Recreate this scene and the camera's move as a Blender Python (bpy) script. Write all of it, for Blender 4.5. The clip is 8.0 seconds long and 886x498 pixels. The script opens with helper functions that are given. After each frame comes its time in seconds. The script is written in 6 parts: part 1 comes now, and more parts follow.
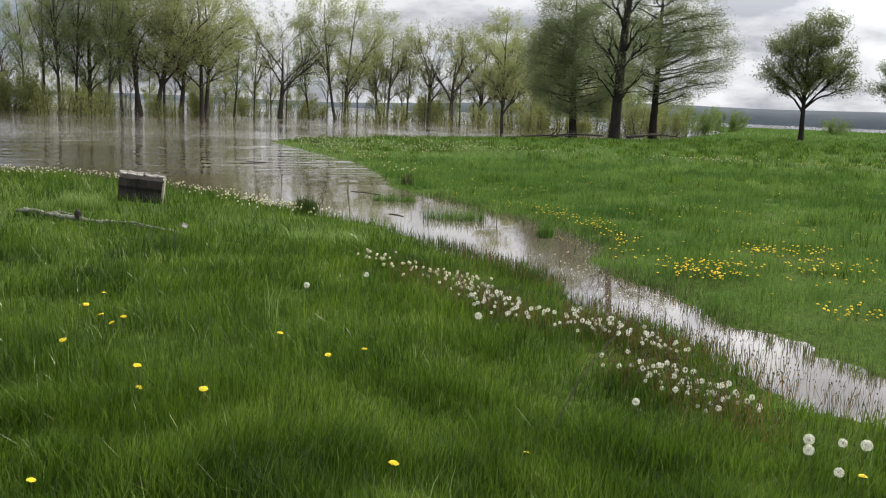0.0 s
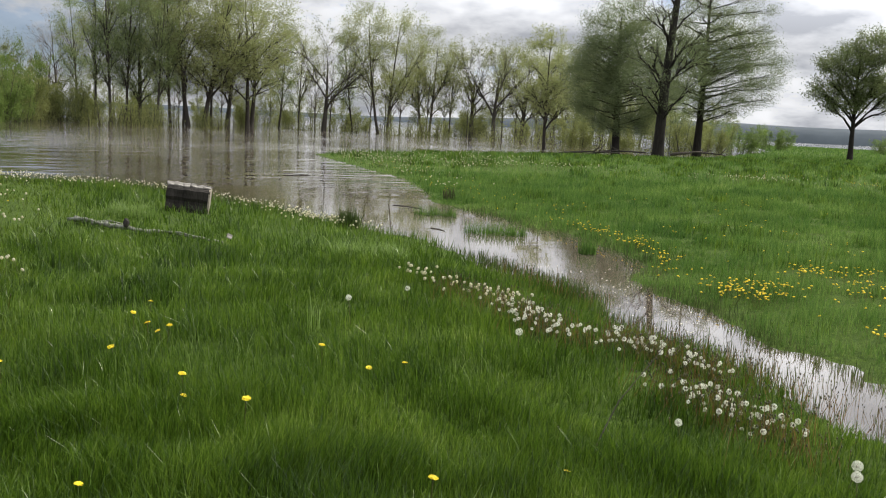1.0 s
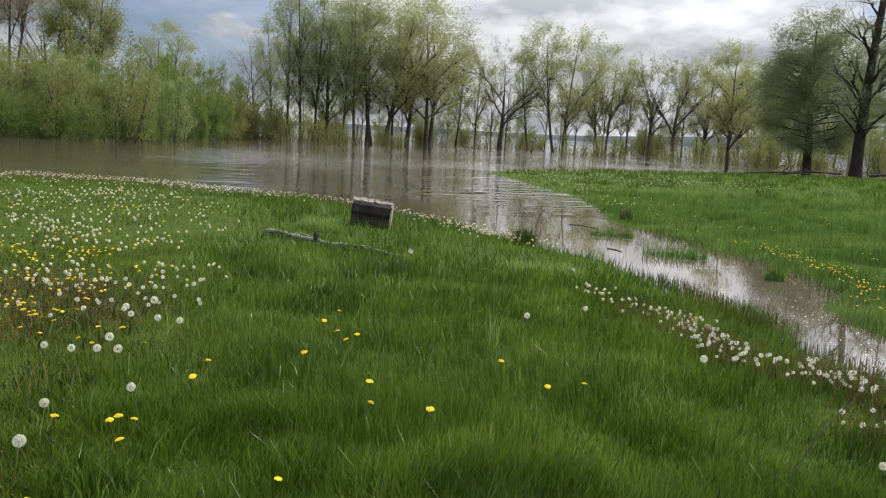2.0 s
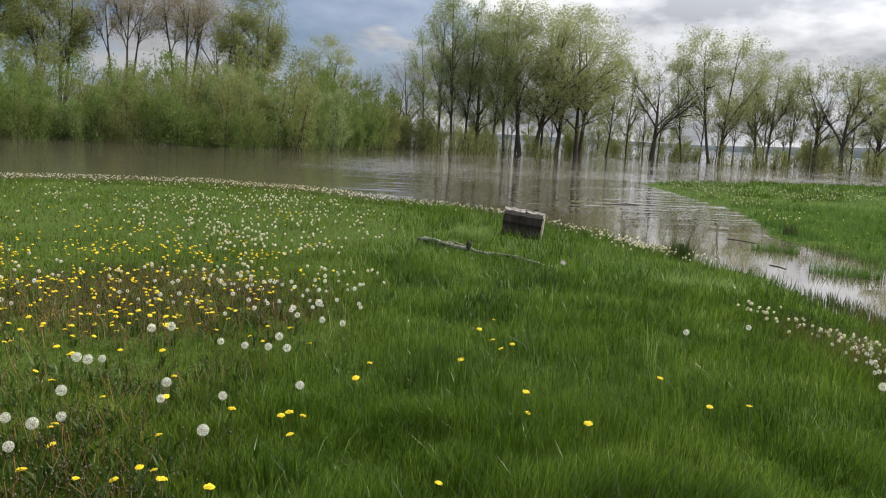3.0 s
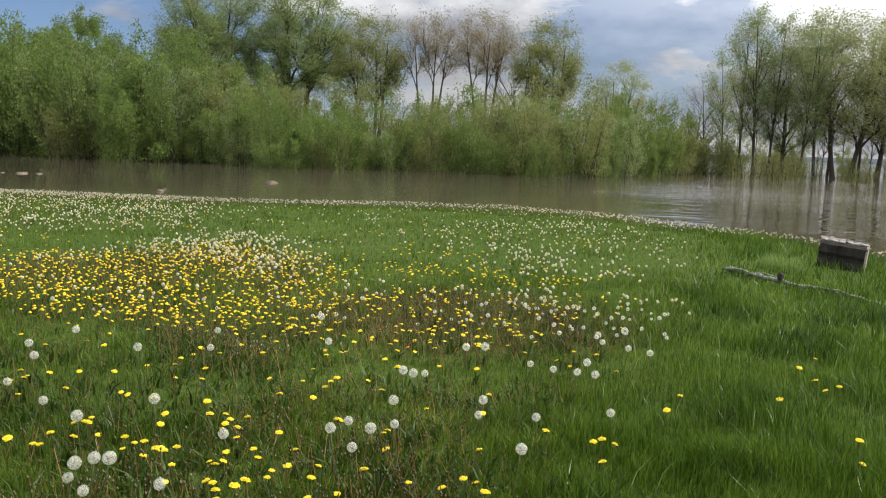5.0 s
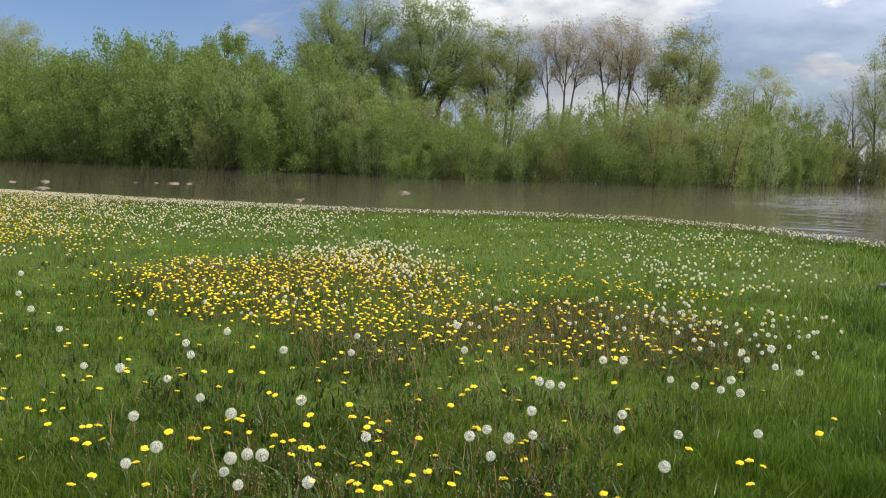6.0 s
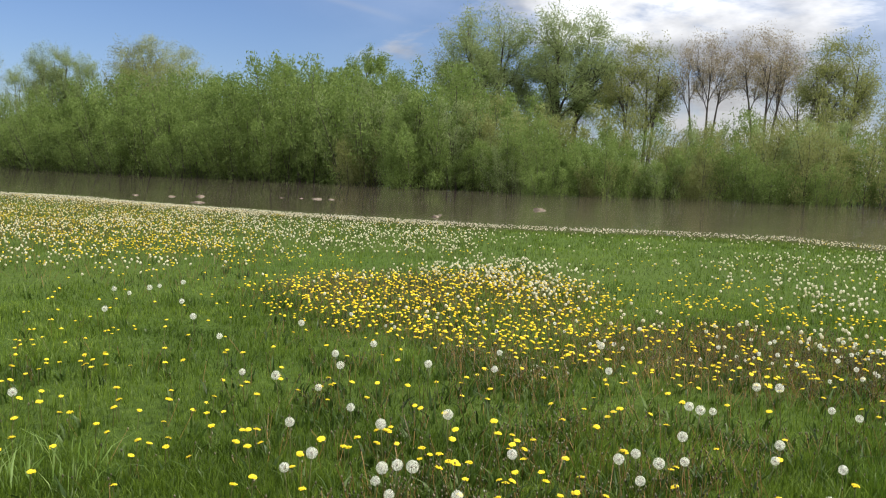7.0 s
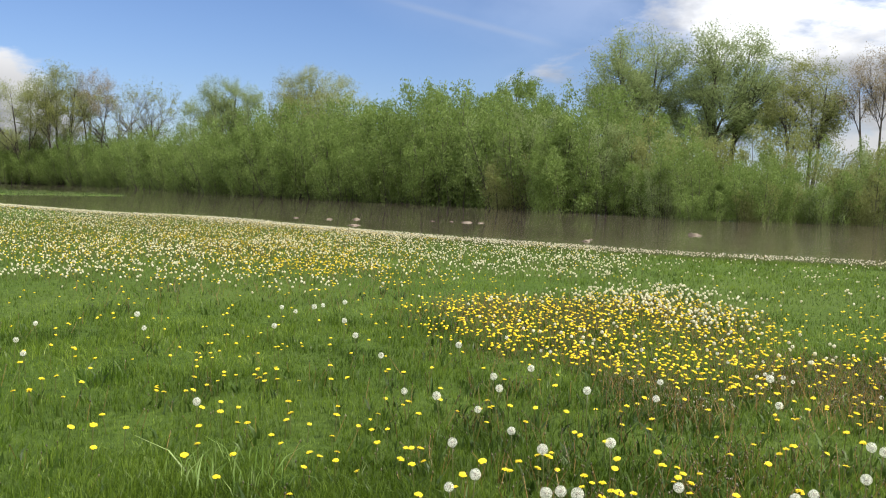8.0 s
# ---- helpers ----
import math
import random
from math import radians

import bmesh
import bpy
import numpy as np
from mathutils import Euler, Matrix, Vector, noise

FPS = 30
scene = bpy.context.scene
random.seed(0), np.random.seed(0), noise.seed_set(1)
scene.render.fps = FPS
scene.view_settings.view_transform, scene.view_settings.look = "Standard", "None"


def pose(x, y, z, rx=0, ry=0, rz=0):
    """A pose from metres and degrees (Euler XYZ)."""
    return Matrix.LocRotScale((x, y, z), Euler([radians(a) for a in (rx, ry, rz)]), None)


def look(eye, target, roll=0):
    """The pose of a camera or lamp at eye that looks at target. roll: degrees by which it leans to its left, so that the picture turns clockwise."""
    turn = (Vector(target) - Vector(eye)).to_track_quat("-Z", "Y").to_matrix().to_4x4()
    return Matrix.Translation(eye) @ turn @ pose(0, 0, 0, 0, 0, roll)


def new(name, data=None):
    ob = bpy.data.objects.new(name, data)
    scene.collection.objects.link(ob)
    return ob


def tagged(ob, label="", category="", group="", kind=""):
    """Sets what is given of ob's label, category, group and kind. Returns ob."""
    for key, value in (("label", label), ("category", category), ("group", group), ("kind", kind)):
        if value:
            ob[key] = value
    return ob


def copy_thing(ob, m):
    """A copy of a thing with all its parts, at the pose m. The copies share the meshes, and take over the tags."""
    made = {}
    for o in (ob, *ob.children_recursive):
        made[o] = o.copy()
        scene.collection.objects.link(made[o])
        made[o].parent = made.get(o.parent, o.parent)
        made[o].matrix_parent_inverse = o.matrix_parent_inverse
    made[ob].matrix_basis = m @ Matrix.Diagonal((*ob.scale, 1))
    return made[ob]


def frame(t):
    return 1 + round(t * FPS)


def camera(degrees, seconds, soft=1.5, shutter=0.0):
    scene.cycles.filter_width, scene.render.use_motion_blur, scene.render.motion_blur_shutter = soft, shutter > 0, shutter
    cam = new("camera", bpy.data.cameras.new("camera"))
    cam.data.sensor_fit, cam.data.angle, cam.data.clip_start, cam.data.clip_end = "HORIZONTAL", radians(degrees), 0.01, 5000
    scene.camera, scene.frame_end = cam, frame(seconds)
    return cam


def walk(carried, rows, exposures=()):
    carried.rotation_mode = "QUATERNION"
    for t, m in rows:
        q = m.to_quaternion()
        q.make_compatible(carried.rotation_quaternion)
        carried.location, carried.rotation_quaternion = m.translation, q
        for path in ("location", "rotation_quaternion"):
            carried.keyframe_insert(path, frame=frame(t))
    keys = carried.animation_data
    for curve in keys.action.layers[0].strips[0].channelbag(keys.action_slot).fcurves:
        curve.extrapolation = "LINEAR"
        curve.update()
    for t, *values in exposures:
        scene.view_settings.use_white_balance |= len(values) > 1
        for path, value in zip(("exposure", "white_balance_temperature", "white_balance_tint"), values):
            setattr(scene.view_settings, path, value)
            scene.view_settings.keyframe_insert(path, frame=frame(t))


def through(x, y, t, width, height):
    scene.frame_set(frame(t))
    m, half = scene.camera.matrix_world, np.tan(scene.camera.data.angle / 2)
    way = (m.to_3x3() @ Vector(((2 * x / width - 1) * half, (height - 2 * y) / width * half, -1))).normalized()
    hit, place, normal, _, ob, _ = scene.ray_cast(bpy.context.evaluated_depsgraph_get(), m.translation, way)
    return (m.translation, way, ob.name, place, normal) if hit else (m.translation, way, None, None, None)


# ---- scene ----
cam = camera(55.46, 8.0, soft=1.1)
# seconds, x, y, z, yaw, pitch, roll
ROWS = [
    (0.0, 0.000, 0.000, 1.700, 0.00, -9.35, 2.39),
    (0.5, -0.002, 0.004, 1.701, 0.08, -8.89, 2.62),
    (1.0, -0.014, -0.009, 1.703, 2.78, -8.49, 2.98),
    (1.5, -0.044, -0.027, 1.706, 8.62, -8.10, 3.01),
    (2.0, -0.074, -0.049, 1.705, 14.54, -7.86, 3.02),
    (3.5, -0.162, -0.108, 1.707, 29.24, -7.53, 3.04),
    (4.0, -0.180, -0.132, 1.706, 34.16, -7.16, 2.79),
    (4.5, -0.196, -0.163, 1.710, 39.41, -6.94, 2.29),
    (6.0, -0.238, -0.241, 1.712, 52.99, -6.36, 1.65),
    (6.5, -0.247, -0.279, 1.716, 57.40, -5.98, 1.73),
    (7.0, -0.265, -0.311, 1.714, 62.10, -5.48, 1.75),
    (7.5, -0.262, -0.362, 1.719, 67.46, -4.82, 1.71),
    (8.0, -0.261, -0.398, 1.721, 72.16, -4.18, 1.68),
]
walk(cam, [(t, pose(x, y, z, 90 + pitch, 0, yaw) @ pose(0, 0, 0, 0, 0, roll)) for t, x, y, z, yaw, pitch, roll in ROWS],
     exposures=[(0.0, -0.25), (3.5, -0.34), (4.5, -0.27), (6.0, -0.12), (7.0, 0.01), (8.0, 0.17)])

# ---- light ----
SUN_AZ, SUN_EL = radians(54), radians(48)      # azimuth from +y towards +x
TO_SUN = Vector((math.sin(SUN_AZ) * math.cos(SUN_EL), math.cos(SUN_AZ) * math.cos(SUN_EL), math.sin(SUN_EL)))


def make_world():
    world = bpy.data.worlds.new("world")
    scene.world = world
    world.use_nodes = True
    nt = world.node_tree
    nt.nodes.clear()
    L = nt.links.new
    out = nt.nodes.new("ShaderNodeOutputWorld")
    bg = nt.nodes.new("ShaderNodeBackground")
    bg.inputs["Strength"].default_value = 0.065
    sky = nt.nodes.new("ShaderNodeTexSky")
    sky.sky_type = "NISHITA"
    sky.sun_disc = False
    sky.sun_elevation = SUN_EL
    sky.sun_rotation = SUN_AZ
    sky.air_density = 1.0
    sky.dust_density = 0.6
    sky.ozone_density = 4.5
    co = nt.nodes.new("ShaderNodeTexCoord")
    # flatten towards the horizon: clouds lie in a layer
    sep = nt.nodes.new("ShaderNodeSeparateXYZ")
    L(co.outputs["Generated"], sep.inputs[0])
    add = nt.nodes.new("ShaderNodeMath")
    add.inputs[1].default_value = 0.30
    L(sep.outputs["Z"], add.inputs[0])
    dx = nt.nodes.new("ShaderNodeMath"); dx.operation = "DIVIDE"
    dy = nt.nodes.new("ShaderNodeMath"); dy.operation = "DIVIDE"
    L(sep.outputs["X"], dx.inputs[0]); L(add.outputs[0], dx.inputs[1])
    L(sep.outputs["Y"], dy.inputs[0]); L(add.outputs[0], dy.inputs[1])
    com = nt.nodes.new("ShaderNodeCombineXYZ")
    L(dx.outputs[0], com.inputs[0]); L(dy.outputs[0], com.inputs[1])
    n1 = nt.nodes.new("ShaderNodeTexNoise")
    n1.inputs["Scale"].default_value = 1.5
    n1.inputs["Detail"].default_value = 7
    n1.inputs["Roughness"].default_value = 0.6
    n1.inputs["Distortion"].default_value = 0.3
    L(com.outputs[0], n1.inputs["Vector"])
    # more cloud towards +x, +y (over the river), clearer towards -x
    bias = nt.nodes.new("ShaderNodeMapRange")
    bias.inputs["From Min"].default_value = -1.0
    bias.inputs["From Max"].default_value = -0.62
    bias.inputs["To Min"].default_value = -0.20
    bias.inputs["To Max"].default_value = 0.15
    L(sep.outputs["X"], bias.inputs["Value"])
    sm = nt.nodes.new("ShaderNodeMath")
    L(n1.outputs["Fac"], sm.inputs[0]); L(bias.outputs[0], sm.inputs[1])
    # one white cloud low over the western woods
    west = nt.nodes.new("ShaderNodeVectorMath")
    west.operation = "DOT_PRODUCT"
    west.inputs[1].default_value = Vector((-0.982, -0.185, 0.03)).normalized()
    L(co.outputs["Generated"], west.inputs[0])
    puff = nt.nodes.new("ShaderNodeMapRange")
    puff.inputs["From Min"].default_value = 0.9925
    puff.inputs["From Max"].default_value = 0.998
    puff.inputs["To Max"].default_value = 0.36
    L(west.outputs["Value"], puff.inputs["Value"])
    sm2 = nt.nodes.new("ShaderNodeMath")
    L(sm.outputs[0], sm2.inputs[0]); L(puff.outputs[0], sm2.inputs[1])
    # a blue gap between the clouds over the far end of the thicket
    gap = nt.nodes.new("ShaderNodeVectorMath")
    gap.operation = "DOT_PRODUCT"
    gap.inputs[1].default_value = Vector((-0.508, 0.862, 0.13)).normalized()
    L(co.outputs["Generated"], gap.inputs[0])
    hole = nt.nodes.new("ShaderNodeMapRange")
    for k, v in (("From Min", 0.988), ("From Max", 0.9985), ("To Max", -0.22)):
        hole.inputs[k].default_value = v
    L(gap.outputs["Value"], hole.inputs["Value"])
    sm3 = nt.nodes.new("ShaderNodeMath")
    L(sm2.outputs[0], sm3.inputs[0]); L(hole.outputs[0], sm3.inputs[1])
    cover = nt.nodes.new("ShaderNodeMapRange")
    cover.interpolation_type = "SMOOTHSTEP"
    cover.inputs["From Min"].default_value = 0.44
    cover.inputs["From Max"].default_value = 0.60
    L(sm3.outputs[0], cover.inputs["Value"])
    # shading of the clouds: white edges, grey bellies
    n2 = nt.nodes.new("ShaderNodeTexNoise")
    n2.inputs["Scale"].default_value = 2.2
    n2.inputs["Detail"].default_value = 6
    n2.inputs["Roughness"].default_value = 0.55
    off = nt.nodes.new("ShaderNodeVectorMath")
    off.inputs[1].default_value = (3.1, 7.7, 0.0)
    L(com.outputs[0], off.inputs[0])
    L(off.outputs[0], n2.inputs["Vector"])
    belly = nt.nodes.new("ShaderNodeValToRGB")
    belly.color_ramp.elements[0].position = 0.42
    belly.color_ramp.elements[0].color = (10.8, 10.9, 11.2, 1)
    belly.color_ramp.elements[1].position = 0.60
    belly.color_ramp.elements[1].color = (4.9, 5.1, 5.6, 1)
    L(n2.outputs["Fac"], belly.inputs[0])
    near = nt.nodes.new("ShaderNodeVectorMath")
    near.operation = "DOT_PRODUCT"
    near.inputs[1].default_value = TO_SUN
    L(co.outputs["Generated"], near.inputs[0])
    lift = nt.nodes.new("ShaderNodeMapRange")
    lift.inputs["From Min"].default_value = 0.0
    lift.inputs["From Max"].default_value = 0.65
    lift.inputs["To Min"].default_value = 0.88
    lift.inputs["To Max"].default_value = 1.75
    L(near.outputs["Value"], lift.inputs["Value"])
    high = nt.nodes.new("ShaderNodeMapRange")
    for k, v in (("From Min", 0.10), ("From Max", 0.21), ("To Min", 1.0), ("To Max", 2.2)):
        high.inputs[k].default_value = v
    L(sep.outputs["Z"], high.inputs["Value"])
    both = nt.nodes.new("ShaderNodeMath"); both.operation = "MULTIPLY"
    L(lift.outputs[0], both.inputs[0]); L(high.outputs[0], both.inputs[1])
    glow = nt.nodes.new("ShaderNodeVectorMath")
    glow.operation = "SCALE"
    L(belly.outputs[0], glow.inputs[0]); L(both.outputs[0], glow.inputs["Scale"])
    # thin high haze towards the sun
    veil = nt.nodes.new("ShaderNodeMapRange")
    for k, v in (("From Min", -0.3), ("From Max", 0.35), ("To Min", 0.0), ("To Max", 0.5)):
        veil.inputs[k].default_value = v
    L(near.outputs["Value"], veil.inputs["Value"])
    dense = nt.nodes.new("ShaderNodeMath"); dense.operation = "MAXIMUM"
    L(cover.outputs[0], dense.inputs[0]); L(veil.outputs[0], dense.inputs[1])
    mix = nt.nodes.new("ShaderNodeMix")
    mix.data_type = "RGBA"
    L(dense.outputs[0], mix.inputs["Factor"])
    blue = nt.nodes.new("ShaderNodeMix")
    blue.data_type, blue.blend_type = "RGBA", "MULTIPLY"
    blue.inputs["Factor"].default_value = 1.0
    blue.inputs["B"].default_value = (1.45, 1.50, 1.78, 1)
    L(sky.outputs[0], blue.inputs["A"])
    L(blue.outputs["Result"], mix.inputs["A"])
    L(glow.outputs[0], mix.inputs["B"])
    # a faint vapour trail: a thin band along a great circle
    a, b = Vector((-0.9462, 0.2487, 0.2070)), Vector((-0.8961, 0.4108, 0.1679))
    off_trail = nt.nodes.new("ShaderNodeVectorMath")
    off_trail.operation = "DOT_PRODUCT"
    off_trail.inputs[1].default_value = a.cross(b).normalized()
    L(co.outputs["Generated"], off_trail.inputs[0])
    far = nt.nodes.new("ShaderNodeMath"); far.operation = "ABSOLUTE"
    L(off_trail.outputs["Value"], far.inputs[0])
    band = nt.nodes.new("ShaderNodeMapRange")
    band.interpolation_type = "SMOOTHSTEP"
    for k, v in (("From Min", 0.0), ("From Max", 0.0065), ("To Min", 0.13), ("To Max", 0.0)):
        band.inputs[k].default_value = v
    L(far.outputs[0], band.inputs["Value"])
    along = nt.nodes.new("ShaderNodeVectorMath")
    along.operation = "DOT_PRODUCT"
    along.inputs[1].default_value = (a * 1.1 + b * 0.9).normalized()
    L(co.outputs["Generated"], along.inputs[0])
    ends = nt.nodes.new("ShaderNodeMapRange")
    for k, v in (("From Min", 0.993), ("From Max", 0.9985)):
        ends.inputs[k].default_value = v
    L(along.outputs["Value"], ends.inputs["Value"])
    trail = nt.nodes.new("ShaderNodeMath"); trail.operation = "MULTIPLY"
    L(band.outputs[0], trail.inputs[0]); L(ends.outputs[0], trail.inputs[1])
    white = nt.nodes.new("ShaderNodeMix")
    white.data_type = "RGBA"
    white.inputs["B"].default_value = (10, 10, 10, 1)
    L(trail.outputs[0], white.inputs["Factor"])
    L(mix.outputs["Result"], white.inputs["A"])
    L(white.outputs["Result"], bg.inputs["Color"])
    L(bg.outputs[0], out.inputs[0])


make_world()
sun = new("sun", bpy.data.lights.new("sun", "SUN"))
sun.data.energy = 4.3
sun.data.angle = radians(1.5)
sun.data.color = (1.0, 0.94, 0.82)
sun.matrix_world = look((0, 0, 50), Vector((0, 0, 50)) - TO_SUN)


# ---- materials ----
def shader(name, rough=0.7, spec=0.3):
    m = bpy.data.materials.new(name)
    m.use_nodes = True
    nt = m.node_tree
    b = nt.nodes["Principled BSDF"]
    b.inputs["Roughness"].default_value = rough
    b.inputs["Specular IOR Level"].default_value = spec
    return m, nt, b


def node(nt, kind, **inputs):
    n = nt.nodes.new(kind)
    for k, v in inputs.items():
        n.inputs[k.replace("_", " ")].default_value = v
    return n


def ramp(nt, fac, stops):
    r = nt.nodes.new("ShaderNodeValToRGB")
    e = r.color_ramp.elements
    while len(e) < len(stops):
        e.new(0.5)
    for el, (p, c) in zip(e, stops):
        el.position, el.color = p, (*c, 1)
    nt.links.new(fac, r.inputs[0])
    return r.outputs[0]


def blend(nt, fac, a, b, mode="MIX"):
    m = nt.nodes.new("ShaderNodeMix")
    m.data_type, m.blend_type = "RGBA", mode
    for sock, v in (("Factor", fac), ("A", a), ("B", b)):
        if hasattr(v, "node"):
            nt.links.new(v, m.inputs[sock])
        else:
            m.inputs[sock].default_value = v if sock == "Factor" else (*v, 1)
    return m.outputs["Result"]


def bump(nt, b, height, strength=0.3, distance=0.02):
    n = node(nt, "ShaderNodeBump", Strength=strength, Distance=distance)
    nt.links.new(height, n.inputs["Height"])
    nt.links.new(n.outputs[0], b.inputs["Normal"])


def leaf_material(name, dark, mid, light, through=0.35, rough=0.55, gloss=0.25, pale=None, patch=0.55):
    """Leaves or blades: colour varies from island to island and in drifts; some light passes through."""
    m, nt, b = shader(name, rough, gloss)
    geo = nt.nodes.new("ShaderNodeNewGeometry")
    co = nt.nodes.new("ShaderNodeTexCoord")
    big = node(nt, "ShaderNodeTexNoise", Scale=patch, Detail=3.0)
    nt.links.new(co.outputs["Object"], big.inputs["Vector"])
    add = nt.nodes.new("ShaderNodeMath")
    add.operation = "MULTIPLY_ADD"
    add.inputs[1].default_value = 0.55
    nt.links.new(geo.outputs["Random Per Island"], add.inputs[0])
    sc = nt.nodes.new("ShaderNodeMath")
    sc.operation = "MULTIPLY_ADD"
    sc.inputs[1].default_value = 1.2
    sc.inputs[2].default_value = -0.38
    nt.links.new(big.outputs["Fac"], sc.inputs[0])
    nt.links.new(sc.outputs[0], add.inputs[2])
    stops = [(0.0, dark), (0.5, mid), (1.0, light)] if pale is None else [(0.0, dark), (0.45, mid), (0.86, light), (1.0, pale)]
    col = ramp(nt, add.outputs[0], stops)
    nt.links.new(col, b.inputs["Base Color"])
    tr = nt.nodes.new("ShaderNodeBsdfTranslucent")
    nt.links.new(col, tr.inputs["Color"])
    mx = nt.nodes.new("ShaderNodeMixShader")
    mx.inputs[0].default_value = through
    nt.links.new(b.outputs[0], mx.inputs[1])
    nt.links.new(tr.outputs[0], mx.inputs[2])
    nt.links.new(mx.outputs[0], nt.nodes["Material Output"].inputs["Surface"])
    return m


def bark_material(name, dark, light, scale=6.0):
    m, nt, b = shader(name, 0.9, 0.15)
    co = nt.nodes.new("ShaderNodeTexCoord")
    mp = node(nt, "ShaderNodeMapping", Scale=(1.0, 1.0, 0.22))
    nt.links.new(co.outputs["Object"], mp.inputs["Vector"])
    n = node(nt, "ShaderNodeTexNoise", Scale=scale, Detail=6.0, Roughness=0.65)
    nt.links.new(mp.outputs[0], n.inputs["Vector"])
    big = node(nt, "ShaderNodeTexNoise", Scale=0.6, Detail=2.0)
    nt.links.new(co.outputs["Object"], big.inputs["Vector"])
    c1 = ramp(nt, n.outputs["Fac"], [(0.3, dark), (0.7, light)])
    c2 = blend(nt, big.outputs["Fac"], c1, tuple(0.6 * x for x in dark))
    nt.links.new(c2, b.inputs["Base Color"])
    bump(nt, b, n.outputs["Fac"], 0.6, 0.05)
    return m


def plain_material(name, dark, light, rough=0.8, scale=8.0, strength=0.3):
    m, nt, b = shader(name, rough, 0.3)
    co = nt.nodes.new("ShaderNodeTexCoord")
    n = node(nt, "ShaderNodeTexNoise", Scale=scale, Detail=6.0, Roughness=0.6)
    nt.links.new(co.outputs["Object"], n.inputs["Vector"])
    nt.links.new(ramp(nt, n.outputs["Fac"], [(0.3, dark), (0.7, light)]), b.inputs["Base Color"])
    bump(nt, b, n.outputs["Fac"], strength, 0.02)
    return m


def ground_material():
    m, nt, b = shader("meadow_soil", 0.95, 0.1)
    co = nt.nodes.new("ShaderNodeTexCoord")
    fine = node(nt, "ShaderNodeTexNoise", Scale=14.0, Detail=8.0, Roughness=0.75)
    big = node(nt, "ShaderNodeTexNoise", Scale=0.22, Detail=5.0, Roughness=0.6)
    for n in (fine, big):
        nt.links.new(co.outputs["Object"], n.inputs["Vector"])
    g1 = ramp(nt, fine.outputs["Fac"], [(0.25, (0.015, 0.035, 0.005)), (0.55, (0.058, 0.100, 0.013)), (0.8, (0.110, 0.158, 0.028))])
    g2 = ramp(nt, fine.outputs["Fac"], [(0.25, (0.022, 0.042, 0.008)), (0.55, (0.074, 0.114, 0.019)), (0.8, (0.130, 0.172, 0.036))])
    f = ramp(nt, big.outputs["Fac"], [(0.35, (0, 0, 0)), (0.65, (1, 1, 1))])
    grass = blend(nt, f, g1, g2)
    # bare mud at and under the water line
    geo = nt.nodes.new("ShaderNodeNewGeometry")
    sep = nt.nodes.new("ShaderNodeSeparateXYZ")
    nt.links.new(geo.outputs["Position"], sep.inputs[0])
    wet = node(nt, "ShaderNodeMapRange", From_Min=-0.07, From_Max=-0.005)
    nt.links.new(sep.outputs["Z"], wet.inputs["Value"])
    mud = ramp(nt, fine.outputs["Fac"], [(0.3, (0.03, 0.022, 0.013)), (0.7, (0.075, 0.055, 0.032))])
    nt.links.new(blend(nt, wet.outputs[0], mud, grass), b.inputs["Base Color"])
    bump(nt, b, fine.outputs["Fac"], 0.8, 0.06)
    return m


